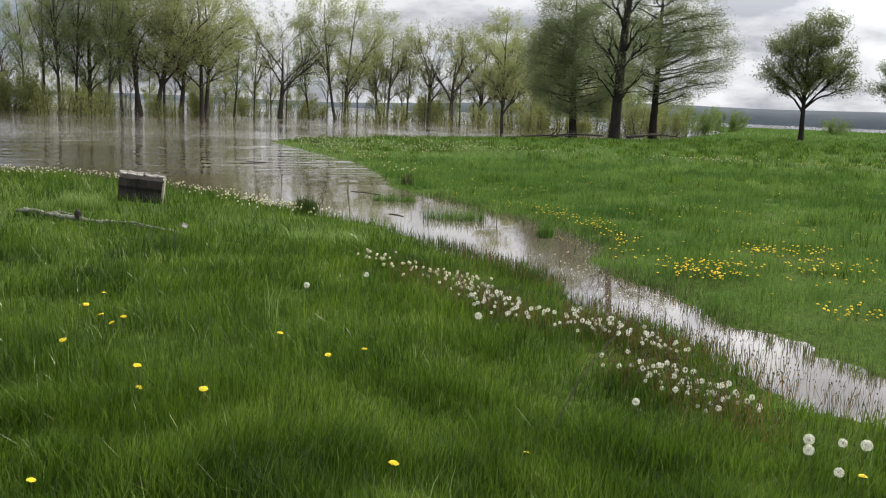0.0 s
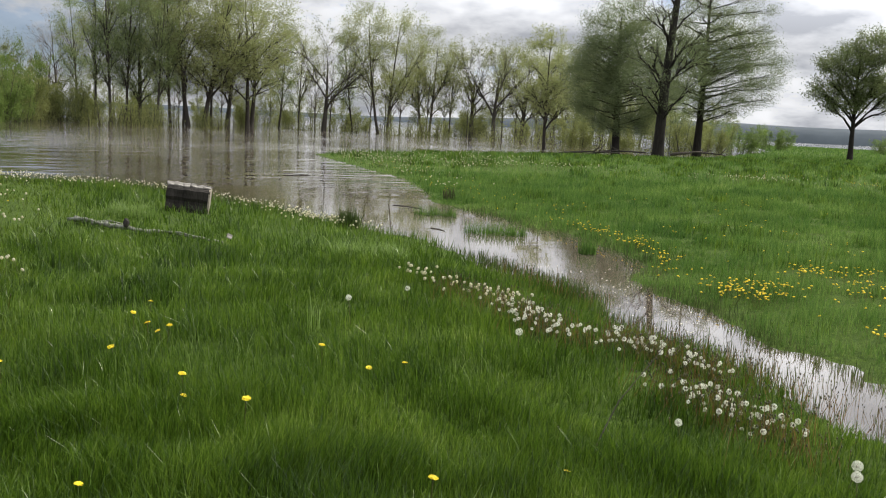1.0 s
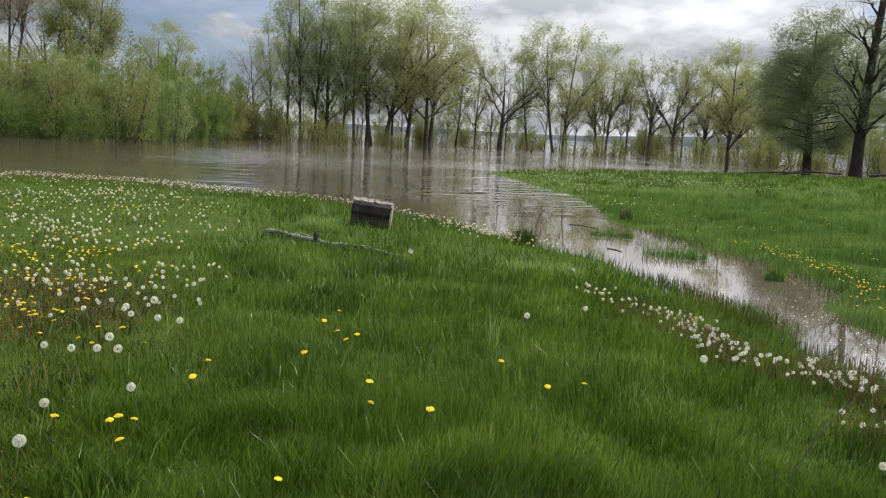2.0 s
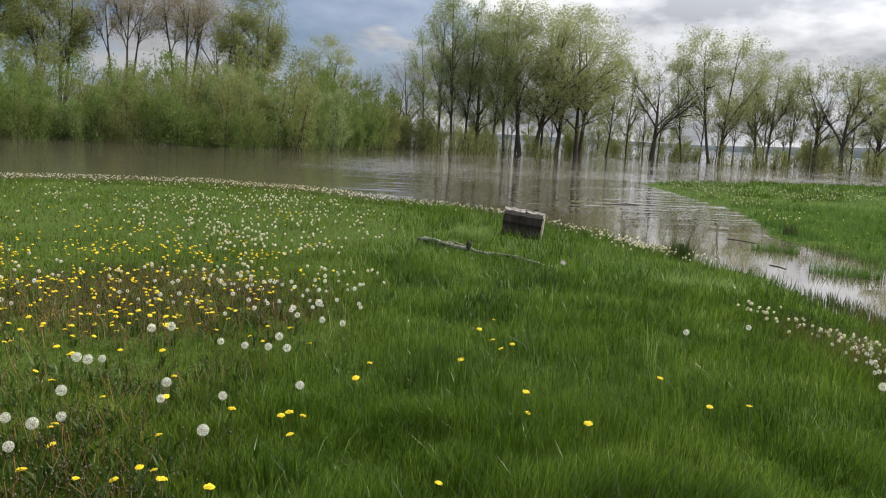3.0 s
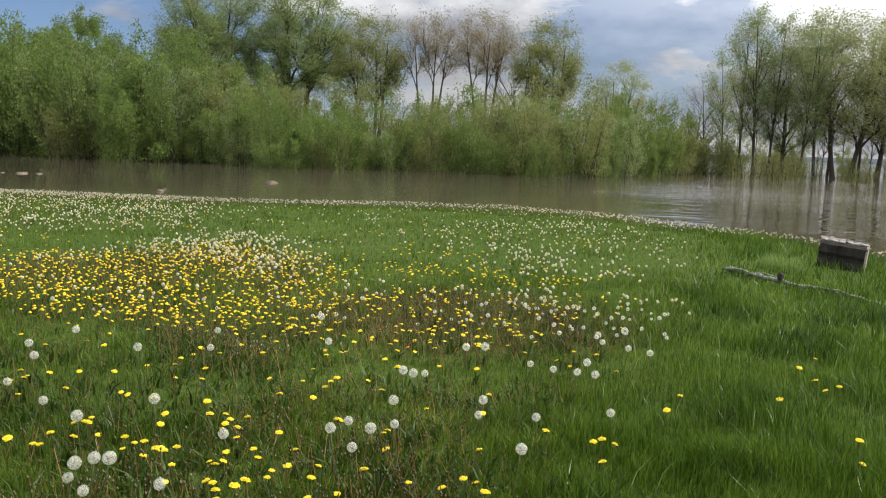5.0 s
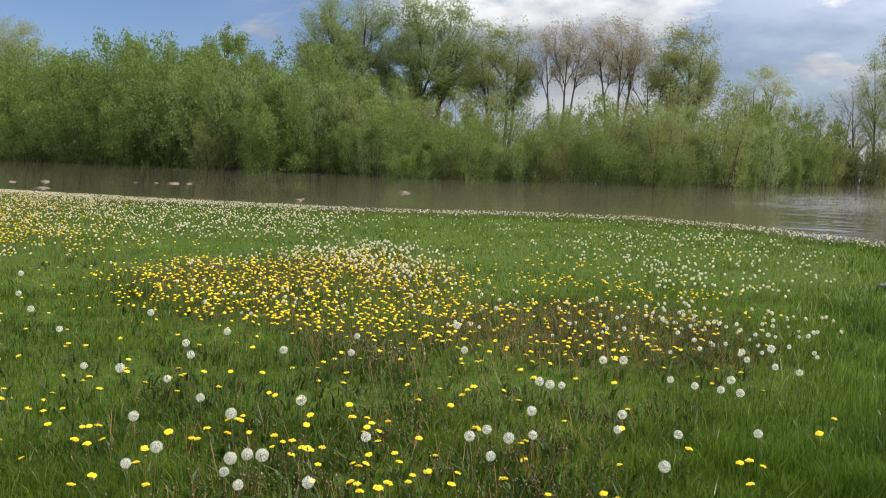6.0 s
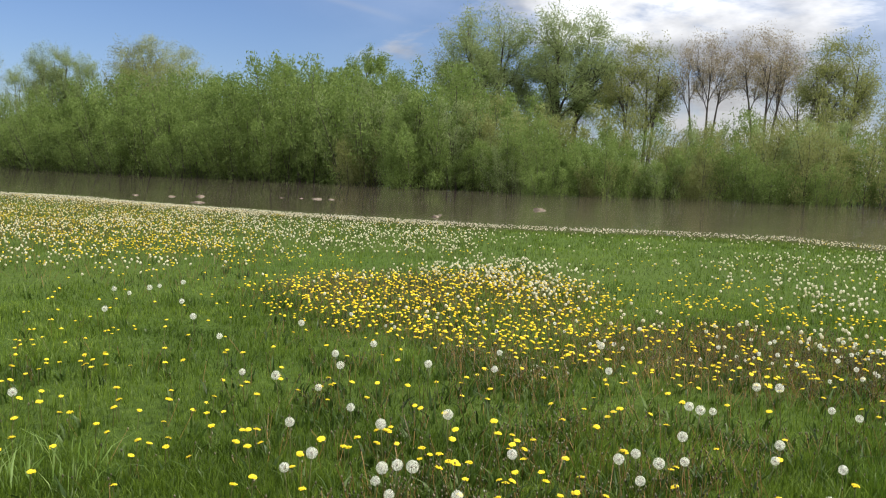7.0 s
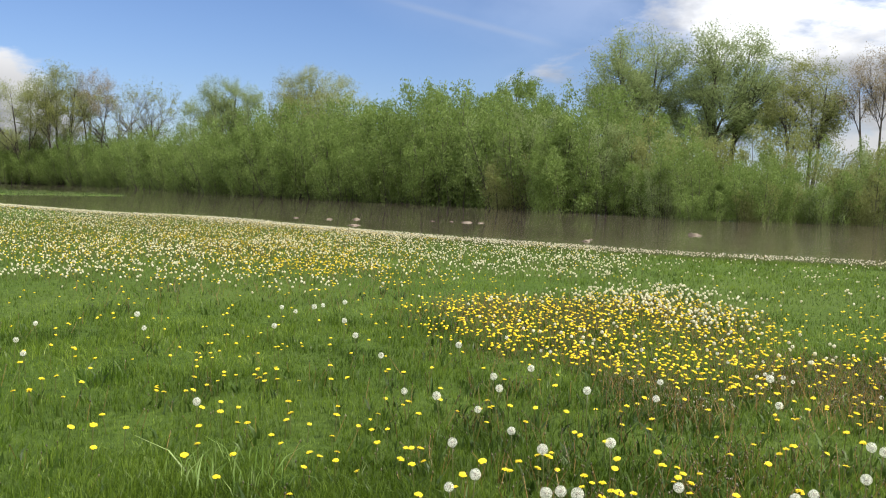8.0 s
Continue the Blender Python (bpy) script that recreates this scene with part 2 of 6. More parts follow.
def water_material():
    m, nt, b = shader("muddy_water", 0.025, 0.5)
    # index set above water's 1.33 to strengthen the sky reflection
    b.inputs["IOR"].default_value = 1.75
    co = nt.nodes.new("ShaderNodeTexCoord")
    big = node(nt, "ShaderNodeTexNoise", Scale=0.08, Detail=4.0)
    nt.links.new(co.outputs["Object"], big.inputs["Vector"])
    nt.links.new(ramp(nt, big.outputs["Fac"], [(0.3, (0.076, 0.061, 0.046)), (0.7, (0.106, 0.087, 0.066))]), b.inputs["Base Color"])
    # long low ripples and a finer chop
    mp = node(nt, "ShaderNodeMapping", Rotation=(0, 0, radians(34)), Scale=(3.6, 1.15, 1.0))
    mp.vector_type = "TEXTURE"
    nt.links.new(co.outputs["Object"], mp.inputs["Vector"])
    rip = node(nt, "ShaderNodeTexNoise", Scale=1.0, Detail=2.5, Roughness=0.45, Distortion=0.6)
    nt.links.new(mp.outputs[0], rip.inputs["Vector"])
    patch = node(nt, "ShaderNodeTexNoise", Scale=0.06, Detail=2.0)
    nt.links.new(co.outputs["Object"], patch.inputs["Vector"])
    amp = node(nt, "ShaderNodeMapRange", From_Min=0.4, From_Max=0.62, To_Min=0.22, To_Max=1.0)
    nt.links.new(patch.outputs["Fac"], amp.inputs["Value"])
    # the narrow inlet close by lies still
    gx = nt.nodes.new("ShaderNodeSeparateXYZ")
    nt.links.new(co.outputs["Object"], gx.inputs[0])
    still = node(nt, "ShaderNodeMapRange", From_Min=16.0, From_Max=32.0, To_Min=0.006, To_Max=0.5)
    nt.links.new(gx.outputs["Y"], still.inputs["Value"])
    west = node(nt, "ShaderNodeMapRange", From_Min=-12.0, From_Max=-4.0, To_Min=0.10, To_Max=0.0)
    nt.links.new(gx.outputs["X"], west.inputs["Value"])
    mx = nt.nodes.new("ShaderNodeMath"); mx.operation = "MAXIMUM"
    nt.links.new(still.outputs[0], mx.inputs[0]); nt.links.new(west.outputs[0], mx.inputs[1])
    lee = node(nt, "ShaderNodeMapRange", From_Min=-34.0, From_Max=-12.0, To_Min=0.22, To_Max=1.0)
    nt.links.new(gx.outputs["X"], lee.inputs["Value"])
    calm = nt.nodes.new("ShaderNodeMath"); calm.operation = "MULTIPLY"
    nt.links.new(mx.outputs[0], calm.inputs[0]); nt.links.new(lee.outputs[0], calm.inputs[1])
    mul = nt.nodes.new("ShaderNodeMath"); mul.operation = "MULTIPLY"
    nt.links.new(amp.outputs[0], mul.inputs[0]); nt.links.new(calm.outputs[0], mul.inputs[1])
    bp = node(nt, "ShaderNodeBump", Distance=0.7)
    nt.links.new(mul.outputs[0], bp.inputs["Strength"])
    mp2 = node(nt, "ShaderNodeMapping", Rotation=(0, 0, radians(20)), Scale=(1.1, 0.5, 1.0))
    mp2.vector_type = "TEXTURE"
    nt.links.new(co.outputs["Object"], mp2.inputs["Vector"])
    chop = node(nt, "ShaderNodeTexNoise", Scale=1.0, Detail=3.0, Roughness=0.55, Distortion=0.4)
    nt.links.new(mp2.outputs[0], chop.inputs["Vector"])
    both = node(nt, "ShaderNodeMath")
    both.operation = "MULTIPLY_ADD"
    both.inputs[1].default_value = 0.3
    nt.links.new(chop.outputs["Fac"], both.inputs[0])
    nt.links.new(rip.outputs["Fac"], both.inputs[2])
    nt.links.new(both.outputs[0], bp.inputs["Height"])
    nt.links.new(bp.outputs[0], b.inputs["Normal"])
    return m


SOIL = ground_material()
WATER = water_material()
# pale last stops of the grass ramps: dry blades and glints painted in
GRASS = leaf_material("grass_blades", (0.010, 0.027, 0.003), (0.056, 0.110, 0.009), (0.155, 0.240, 0.030), 0.5, 0.33, 0.5, (0.31, 0.38, 0.10), patch=1.7)
GRASS_TURF = leaf_material("turf_blades", (0.014, 0.033, 0.003), (0.073, 0.124, 0.010), (0.182, 0.262, 0.033), 0.5, 0.4, 0.4, (0.30, 0.37, 0.08), patch=1.3)
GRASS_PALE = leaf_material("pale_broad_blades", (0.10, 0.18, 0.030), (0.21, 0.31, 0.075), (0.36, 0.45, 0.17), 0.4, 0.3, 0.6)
GRASS_FAR = leaf_material("meadow_blades", (0.029, 0.072, 0.012), (0.088, 0.174, 0.032), (0.20, 0.295, 0.070), 0.5, 0.45, 0.25, (0.30, 0.36, 0.13))
DANDELION_LEAF = leaf_material("dandelion_leaf", (0.012, 0.026, 0.004), (0.040, 0.076, 0.010), (0.095, 0.145, 0.024), 0.35, 0.45, 0.3)
REED = leaf_material("sedge_blades", (0.028, 0.052, 0.012), (0.068, 0.10, 0.026), (0.17, 0.185, 0.08), 0.35)
LEAF_YELLOW = leaf_material("young_leaves", (0.19, 0.22, 0.080), (0.31, 0.34, 0.140), (0.43, 0.45, 0.22), 0.66)
LEAF_GREEN = leaf_material("green_leaves", (0.135, 0.18, 0.062), (0.235, 0.295, 0.118), (0.35, 0.41, 0.185), 0.62)
LEAF_WILLOW = leaf_material("willow_leaves", (0.075, 0.113, 0.022), (0.152, 0.222, 0.050), (0.25, 0.325, 0.098), 0.5)
LEAF_OLIVE = leaf_material("olive_leaves", (0.12, 0.14, 0.040), (0.22, 0.245, 0.080), (0.33, 0.345, 0.135), 0.58)
LEAF_CYPRESS = leaf_material("cypress_needles", (0.11, 0.145, 0.064), (0.18, 0.22, 0.10), (0.26, 0.295, 0.145), 0.62)
LEAF_DULL = leaf_material("dull_leaves", (0.09, 0.12, 0.046), (0.17, 0.205, 0.084), (0.28, 0.32, 0.14), 0.6)
LEAF_BUD = leaf_material("red_brown_buds", (0.19, 0.15, 0.09), (0.29, 0.24, 0.15), (0.37, 0.33, 0.21), 0.5)
BARK = bark_material("grey_bark", (0.046, 0.040, 0.034), (0.145, 0.128, 0.108))
BARK_DARK = bark_material("dark_fibrous_bark", (0.018, 0.015, 0.013), (0.062, 0.054, 0.046))
BARK_PALE = bark_material("pale_bark", (0.05, 0.042, 0.034), (0.16, 0.14, 0.115))
YELLOW = plain_material("dandelion_petals", (0.66, 0.42, 0.006), (0.82, 0.63, 0.020), 0.6, 60.0)
LEMON = plain_material("open_dandelion_petals", (0.65, 0.48, 0.009), (0.81, 0.67, 0.026), 0.6, 60.0)
FLUFF = leaf_material("seed_fluff", (0.80, 0.79, 0.68), (0.87, 0.87, 0.77), (0.92, 0.92, 0.85), 0.6, 0.9)
FLUFF_FAR = leaf_material("faded_fluff", (0.60, 0.57, 0.41), (0.72, 0.69, 0.54), (0.84, 0.81, 0.69), 0.6, 0.9)
STEM = leaf_material("dandelion_stem", (0.040, 0.052, 0.014), (0.092, 0.100, 0.030), (0.165, 0.150, 0.055), 0.2, 0.4, 0.4)
STEM_BROWN = leaf_material("spent_stalk", (0.066, 0.044, 0.014), (0.175, 0.104, 0.034), (0.34, 0.205, 0.080), 0.2, 0.4, 0.3)
SPENT = leaf_material("spent_heads", (0.020, 0.019, 0.009), (0.052, 0.046, 0.019), (0.15, 0.13, 0.065), 0.2, 0.3, 0.6, (0.55, 0.53, 0.42))
SEEDS = plain_material("brown_seeds", (0.13, 0.11, 0.075), (0.27, 0.235, 0.17), 0.8, 60.0)
STONE = plain_material("river_stone", (0.085, 0.068, 0.048), (0.22, 0.178, 0.130), 0.85, 5.0, 0.6)
WOOD_DARK = bark_material("weathered_wood", (0.015, 0.0135, 0.012), (0.090, 0.080, 0.070), 12.0)
WOOD_PALE = plain_material("sawn_end_grain", (0.20, 0.17, 0.13), (0.40, 0.36, 0.29), 0.85, 14.0)
BARK_PLATE = plain_material("silvery_bark_plate", (0.10, 0.092, 0.080), (0.36, 0.335, 0.30), 0.9, 16.0, 0.6)
LICHEN = plain_material("lichened_bark", (0.085, 0.088, 0.066), (0.31, 0.315, 0.255), 0.9, 18.0, 0.7)
# aerial haze is put into this blue-grey colour of the far woods
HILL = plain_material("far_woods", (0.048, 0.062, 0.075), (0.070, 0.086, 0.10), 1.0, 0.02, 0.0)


# ---- mesh helpers ----
def mesh_from(name, verts, loops, sizes, smooth=False):
    """A mesh from arrays: vertex places, the vertex numbers of all faces in a row, and each face's corner count."""
    me = bpy.data.meshes.new(name)
    verts = np.asarray(verts, dtype=np.float32)
    loops = np.asarray(loops, dtype=np.int32).ravel()
    sizes = np.asarray(sizes, dtype=np.int32).ravel()
    me.vertices.add(len(verts))
    me.vertices.foreach_set("co", verts.ravel())
    me.loops.add(len(loops))
    me.loops.foreach_set("vertex_index", loops)
    me.polygons.add(len(sizes))
    me.polygons.foreach_set("loop_start", np.concatenate(([0], np.cumsum(sizes)[:-1])).astype(np.int32))
    me.polygons.foreach_set("loop_total", sizes)
    me.update(calc_edges=True)
    if smooth:
        me.polygons.foreach_set("use_smooth", np.ones(len(sizes), dtype=bool))
    me.validate()
    return me


def put(name, me, material, parent=None, label=""):
    if not me.materials:
        me.materials.append(material)
    ob = new(name, me)
    if parent is not None:
        ob.parent = parent
    if label:
        tagged(ob, label)
    return ob


def part(name, bm, material, parent, label=""):
    me = bpy.data.meshes.new(name)
    bm.to_mesh(me)
    bm.free()
    return put(name, me, material, parent, label)


class Heap:
    """Collects pieces of geometry into one mesh."""
    def __init__(self):
        self.v, self.l, self.s, self.n = [], [], [], 0

    def add(self, verts, loops, sizes):
        verts = np.asarray(verts, dtype=np.float32).reshape(-1, 3)
        self.v.append(verts)
        self.l.append(np.asarray(loops, dtype=np.int64).ravel() + self.n)
        self.s.append(np.asarray(sizes, dtype=np.int64).ravel())
        self.n += len(verts)

    def mesh(self, name, smooth=False):
        return mesh_from(name, np.concatenate(self.v), np.concatenate(self.l), np.concatenate(self.s), smooth)


def tube(heap, pts, radii, sides=6, cap=True):
    pts = np.asarray(pts, dtype=float)
    n = len(pts)
    d = np.gradient(pts, axis=0)
    d /= np.linalg.norm(d, axis=1)[:, None] + 1e-9
    ref = np.array([1.0, 0.0, 0.0]) if abs(d[0][0]) < 0.8 else np.array([0.0, 1.0, 0.0])
    u = np.cross(d, ref)
    u /= np.linalg.norm(u, axis=1)[:, None] + 1e-9
    w = np.cross(d, u)
    a = np.arange(sides) * 2 * np.pi / sides
    ring = u[:, None, :] * np.cos(a)[None, :, None] + w[:, None, :] * np.sin(a)[None, :, None]
    v = pts[:, None, :] + ring * np.asarray(radii)[:, None, None]
    i = np.arange(n - 1)[:, None] * sides
    j = np.arange(sides)[None, :]
    k = (j + 1) % sides
    q = np.stack([i + j, i + k, i + sides + k, i + sides + j], -1).reshape(-1, 4)
    loops, sizes = q.ravel(), np.full(len(q), 4)
    if cap:
        loops = np.concatenate([loops, np.arange(sides)[::-1], np.arange(sides) + (n - 1) * sides])
        sizes = np.concatenate([sizes, [sides, sides]])
    heap.add(v, loops, sizes)


def leaf_cards(heap, centres, size, rng, upright=0.0, slim=0.55):
    """A small pointed leaf (two triangles along a fold) at each centre, turned at random."""
    n = len(centres)
    if not n:
        return
    a = rng.normal(size=(n, 3))
    a[:, 2] += upright
    a /= np.linalg.norm(a, axis=1)[:, None]
    b = np.cross(a, rng.normal(size=(n, 3)))
    b /= np.linalg.norm(b, axis=1)[:, None] + 1e-9
    c = np.cross(a, b)
    s = size * rng.uniform(0.6, 1.35, n)[:, None]
    p0 = centres - a * s * 0.5 + b * s * slim * 0.5
    p1 = centres + a * s * 0.6
    p2 = centres - a * s * 0.5 - b * s * slim * 0.5
    v = np.stack([p0, p1, p2], 1)
    heap.add(v, np.arange(3 * n), np.full(n, 3))


def blades(heap, base, height, width, rng, lean=0.5, drift=None, simple=False):
    """Grass blades: each a bent strip of a quad and a tip, or a single pointed triangle; drift lays them over."""
    n = len(base)
    h = np.broadcast_to(height, n) * rng.uniform(0.5, 1.25, n)
    w = np.broadcast_to(width, n) * rng.uniform(0.7, 1.3, n)
    ang = rng.uniform(0, 2 * np.pi, n)
    side = np.stack([np.cos(ang), np.sin(ang), np.zeros(n)], 1)
    la = rng.uniform(0, 2 * np.pi, n)
    lv = np.abs(rng.normal(0, lean, n))
    out = np.stack([np.cos(la) * lv, np.sin(la) * lv, np.zeros(n)], 1)
    if drift is not None:
        out[:, :2] += drift
    up = np.array([0, 0, 1.0])
    hw = side * (w * 0.5)[:, None]
    tip = base + (up * 0.95 + out * 0.85) * h[:, None]
    if simple:
        v = np.stack([base - hw, base + hw, tip], 1)
        heap.add(v, np.arange(3 * n), np.full(n, 3))
        return
    mid = base + (up * 0.55 + out * 0.25) * h[:, None]
    v = np.stack([base - hw, base + hw, mid + hw * 0.75, mid - hw * 0.75, tip], 1)
    i = np.arange(n)[:, None] * 5
    f = np.concatenate([i, i + 1, i + 2, i + 3, i + 3, i + 2, i + 4], 1)
    heap.add(v, f.ravel(), np.tile([4, 3], n))


# ---- the lie of the land ----
SHORE = [(60, -60), (8.5, -2.2), (4.2, 3.3), (2.62, 4.69), (2.38, 4.79), (2.16, 4.92), (2.05, 5.36), (2.04, 6.1), (1.87, 6.41), (1.62, 6.66), (1.37, 7.1), (1.16, 7.67), (1.01, 8.65), (0.62, 9.3),
         (0.1, 9.75), (-0.24, 10.85), (-0.8, 12.1), (-2.05, 13.05), (-3.5, 14.75), (-5.2, 16.0), (-7.3, 17.4), (-9.3, 17.9), (-11.7, 18.4), (-15.1, 18.1),
         (-17.4, 15.9), (-19.6, 12.6), (-23.4, 9.5), (-28.0, 6.45), (-31.7, 4.36), (-34.6, 3.34), (-36.3, 2.03), (-37.4, -0.3), (-38.2, -1.2), (-50.5, -9.8), (-110, -40), (-200, -130), (-60, -200)]
MEADOW = [(70, -60), (9.3, 0.9), (4.4, 4.3), (3.0, 5.43), (2.87, 5.87), (2.75, 6.08), (2.79, 6.49), (2.67, 6.78), (2.46, 6.99), (2.34, 7.3), (2.42, 7.72), (2.42, 8.26), (2.15, 8.54), (1.87, 8.89), (1.81, 9.62),
          (2.15, 10.92), (1.99, 11.98), (1.63, 13.08), (1.27, 14.11), (0.81, 14.34), (0.45, 15.53), (-0.32, 16.89), (-1.09, 18.29), (-1.55, 21.23), (-2.57, 25.6), (-4.46, 29.5), (-7.9, 38.3), (-7.2, 42.0),
          (-3.2, 48.0), (3.0, 55.0), (9.5, 58.0), (16.0, 66.0), (24, 84), (42, 130), (70, 235), (330, 250), (900, 120), (900, -300)]

# unseen rise added behind the thicket to block sky gaps at the water line
ADDED_BANK = [(-190, -52), (-172, -8), (-103, 15), (-82, 34), (-67, 31), (-62, 34), (-52, 37), (-50, 46), (-40, 53), (-42, 70), (-60, 100), (-160, 110), (-260, 20)]
STRIP = [(-81, -16), (-86, -5), (-91, -4.6), (-96, -8), (-104, -22)]


def signed_distance(x, y, poly):
    """Metres inside (plus) or outside (minus) a polygon, for arrays of places."""
    p = np.array(poly, dtype=float)
    q = np.roll(p, -1, axis=0)
    best = np.full(x.shape, 1e9)
    inside = np.zeros(x.shape, dtype=bool)
    for (ax, ay), (bx, by) in zip(p, q):
        ex, ey = bx - ax, by - ay
        t = np.clip(((x - ax) * ex + (y - ay) * ey) / (ex * ex + ey * ey), 0, 1)
        best = np.minimum(best, np.hypot(x - ax - t * ex, y - ay - t * ey))
        if ay != by:
            cross = ((ay > y) != (by > y)) & (x < (bx - ax) * (y - ay) / (by - ay) + ax)
            inside ^= cross
    return np.where(inside, best, -best)


def wavy(x, y):
    return 0.5 * np.sin(x * 1.7 + 0.6 * np.sin(y * 1.1)) * np.sin(y * 1.3 + 0.7 * np.sin(x * 0.9)) + 0.3 * np.sin(x * 3.9 + y * 2.3) * np.sin(y * 4.4 - x * 1.2)


def height(x, y):
    x, y = np.asarray(x, dtype=float), np.asarray(y, dtype=float)
    w = wavy(x, y)
    ragged = 0.07 * np.sin(x * 9.1 + 1.7 * np.sin(y * 4.3)) * np.sin(y * 10.3 + 1.4 * np.sin(x * 5.1))
    d1 = signed_distance(x, y, SHORE) + 0.12 * w + ragged
    d2 = signed_distance(x, y, MEADOW) + 0.14 * w + ragged
    z1 = np.where(d1 > 0, 0.30 * np.clip(d1 / 4.5, 0, 1) ** 0.75, np.maximum(d1 * 0.16, -0.6))
    z2 = np.where(d2 > 0, 0.34 * np.clip(d2 / 9.0, 0, 1) ** 0.8 + 0.45 * np.clip((d2 - 25) / 60.0, 0, 1), np.maximum(d2 * 0.14, -0.6))
    d3 = signed_distance(x, y, STRIP)
    z3 = np.where(d3 > 0, 0.05 * np.clip(d3, 0, 1), np.maximum(d3 * 0.14, -0.6))
    # the added bank behind the thicket
    d4 = signed_distance(x, y, ADDED_BANK)
    z4 = np.where(d4 > 0, 0.55 * np.clip(d4 / 5.0, 0, 1), np.maximum(d4 * 0.14, -0.6))
    return np.maximum(np.maximum(z1, z2), np.maximum(z3, z4)) + 0.012 * w


def build_ground():
    a = np.concatenate([np.arange(-30, -3, 0.28), np.arange(-3, 5, 0.13), np.arange(5, 12, 0.28), 12 * 1.055 ** np.arange(1, 112)])
    left = -30 - 0.28 * (1.06 ** np.arange(1, 112) - 1) / 0.06
    xs = np.unique(np.concatenate([left[::-1], a]))
    b = np.concatenate([np.arange(-4, 4, 0.28), np.arange(4, 18, 0.13), np.arange(18, 26, 0.28)])
    far = 26 + 0.28 * (1.06 ** np.arange(1, 112) - 1) / 0.06
    back = -4 - 0.4 * (1.1 ** np.arange(1, 70) - 1) / 0.1
    ys = np.concatenate([back[::-1], b, far])
    X, Y = np.meshgrid(xs, ys)
    Z = height(X, Y)
    nx, ny = len(xs), len(ys)
    v = np.stack([X, Y, Z], -1).reshape(-1, 3)
    i = (np.arange(ny - 1)[:, None] * nx + np.arange(nx - 1)[None, :]).reshape(-1, 1)
    q = np.concatenate([i, i + 1, i + nx + 1, i + nx], 1)
    ob = put("ground", mesh_from("ground", v, q, np.full(len(q), 4), True), SOIL)
    tagged(ob, "gently sloping grassy flood meadow with muddy edges", "ground", kind="structure")


def build_water():
    bm = bmesh.new()
    bmesh.ops.create_circle(bm, cap_ends=True, radius=4200, segments=96)
    me = bpy.data.meshes.new("water")
    bm.to_mesh(me)
    bm.free()
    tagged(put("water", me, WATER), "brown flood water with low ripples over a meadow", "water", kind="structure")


def build_hills():
    """The wooded far shore of the river: a low ridge with thickness and an uneven crest."""
    rng = np.random.default_rng(5)
    az = np.radians(np.arange(-75, 75, 0.25))
    crest = 24 + 5 * np.sin(az * 5.0 + 1) + 3 * np.sin(az * 13) + np.cumsum(rng.normal(0, 0.35, len(az))) * 0.25 + 8 * np.clip(np.degrees(az) / 25, -0.3, 1)
    crest = np.maximum(crest, 14) * np.clip(0.6 + np.degrees(az) / 40, 0.42, 1)
    rows = [(1500, 0 * crest - 1), (1515, crest * 0.45), (1560, crest * 0.8), (1640, crest), (2300, 0 * crest - 1)]
    v = np.concatenate([np.stack([np.sin(az) * r, np.cos(az) * r, z], 1) for r, z in rows])
    n = len(az)
    q = []
    for k in range(len(rows) - 1):
        i = (np.arange(n - 1) + k * n)[:, None]
        q.append(np.concatenate([i, i + 1, i + n + 1, i + n], 1))
    q = np.concatenate(q)
    tagged(put("backdrop", mesh_from("backdrop", v, q, np.full(len(q), 4), True), HILL), "haze-tinted low wooded hills along the far river shore", "hills", kind="structure")


build_ground()
build_water()
build_hills()


# ---- trees ----
def unit(v):
    return v / (np.linalg.norm(v) + 1e-9)


def grow(rng, wood, tips, p, d, length, r0, level, spec):
    """Grow one limb and its side limbs; collects twig places in tips."""
    segs = spec["segs"][level]
    r1 = r0 * spec["taper"][level]
    pts, rad, dirs = [p], [r0], [d]
    for k in range(segs):
        d = unit(d + rng.normal(0, spec["wiggle"][level], 3) + np.array([0, 0, spec["lift"][level]]))
        p = p + d * length / segs
        pts.append(p); dirs.append(d)
        rad.append(r0 + (r1 - r0) * (k + 1) / segs)
    if level == 0:
        rad[0] *= 1.35
    last = len(spec["kids"])
    if not (spec.get("soft_tips") and level == last):
        tube(wood, pts, rad, spec.get("sides", (8, 5, 4, 3))[level], cap=False)
    if level < last:
        n = spec["kids"][level]
        n = max(1, int(round(n * rng.uniform(0.8, 1.2))))
        lo = spec["start"][level]
        turn = rng.uniform(0, 2 * np.pi)
        for k in range(n):
            f = lo + (1 - lo) * (k + rng.uniform(0.2, 0.8)) / n
            x = f * segs
            i = min(int(x), segs - 1)
            q = pts[i] + (pts[i + 1] - pts[i]) * (x - i)
            dd = dirs[i + 1]
            turn += 2.4 + rng.uniform(-0.5, 0.5)
            u = unit(np.cross(dd, [0.31, 0.95, 0.05]))
            w = np.cross(dd, u)
            ang = radians(spec["angle"][level]) * rng.uniform(0.75, 1.25)
            nd = unit(dd * math.cos(ang) + (u * math.cos(turn) + w * math.sin(turn)) * math.sin(ang))
            shape = spec["shape"](f) if level == 0 else 1.0 - 0.45 * f
            grow(rng, wood, tips, q, nd, length * spec["ratio"][level] * shape * rng.uniform(0.75, 1.2), (r0 + (r1 - r0) * f) * spec["thin"][level], level + 1, spec)
    if level >= last - 1 and level > 0:
        for a, b in zip(pts[1 if level < last else 0:-1], pts[2 if level < last else 1:]):
            tips.append((a, b))


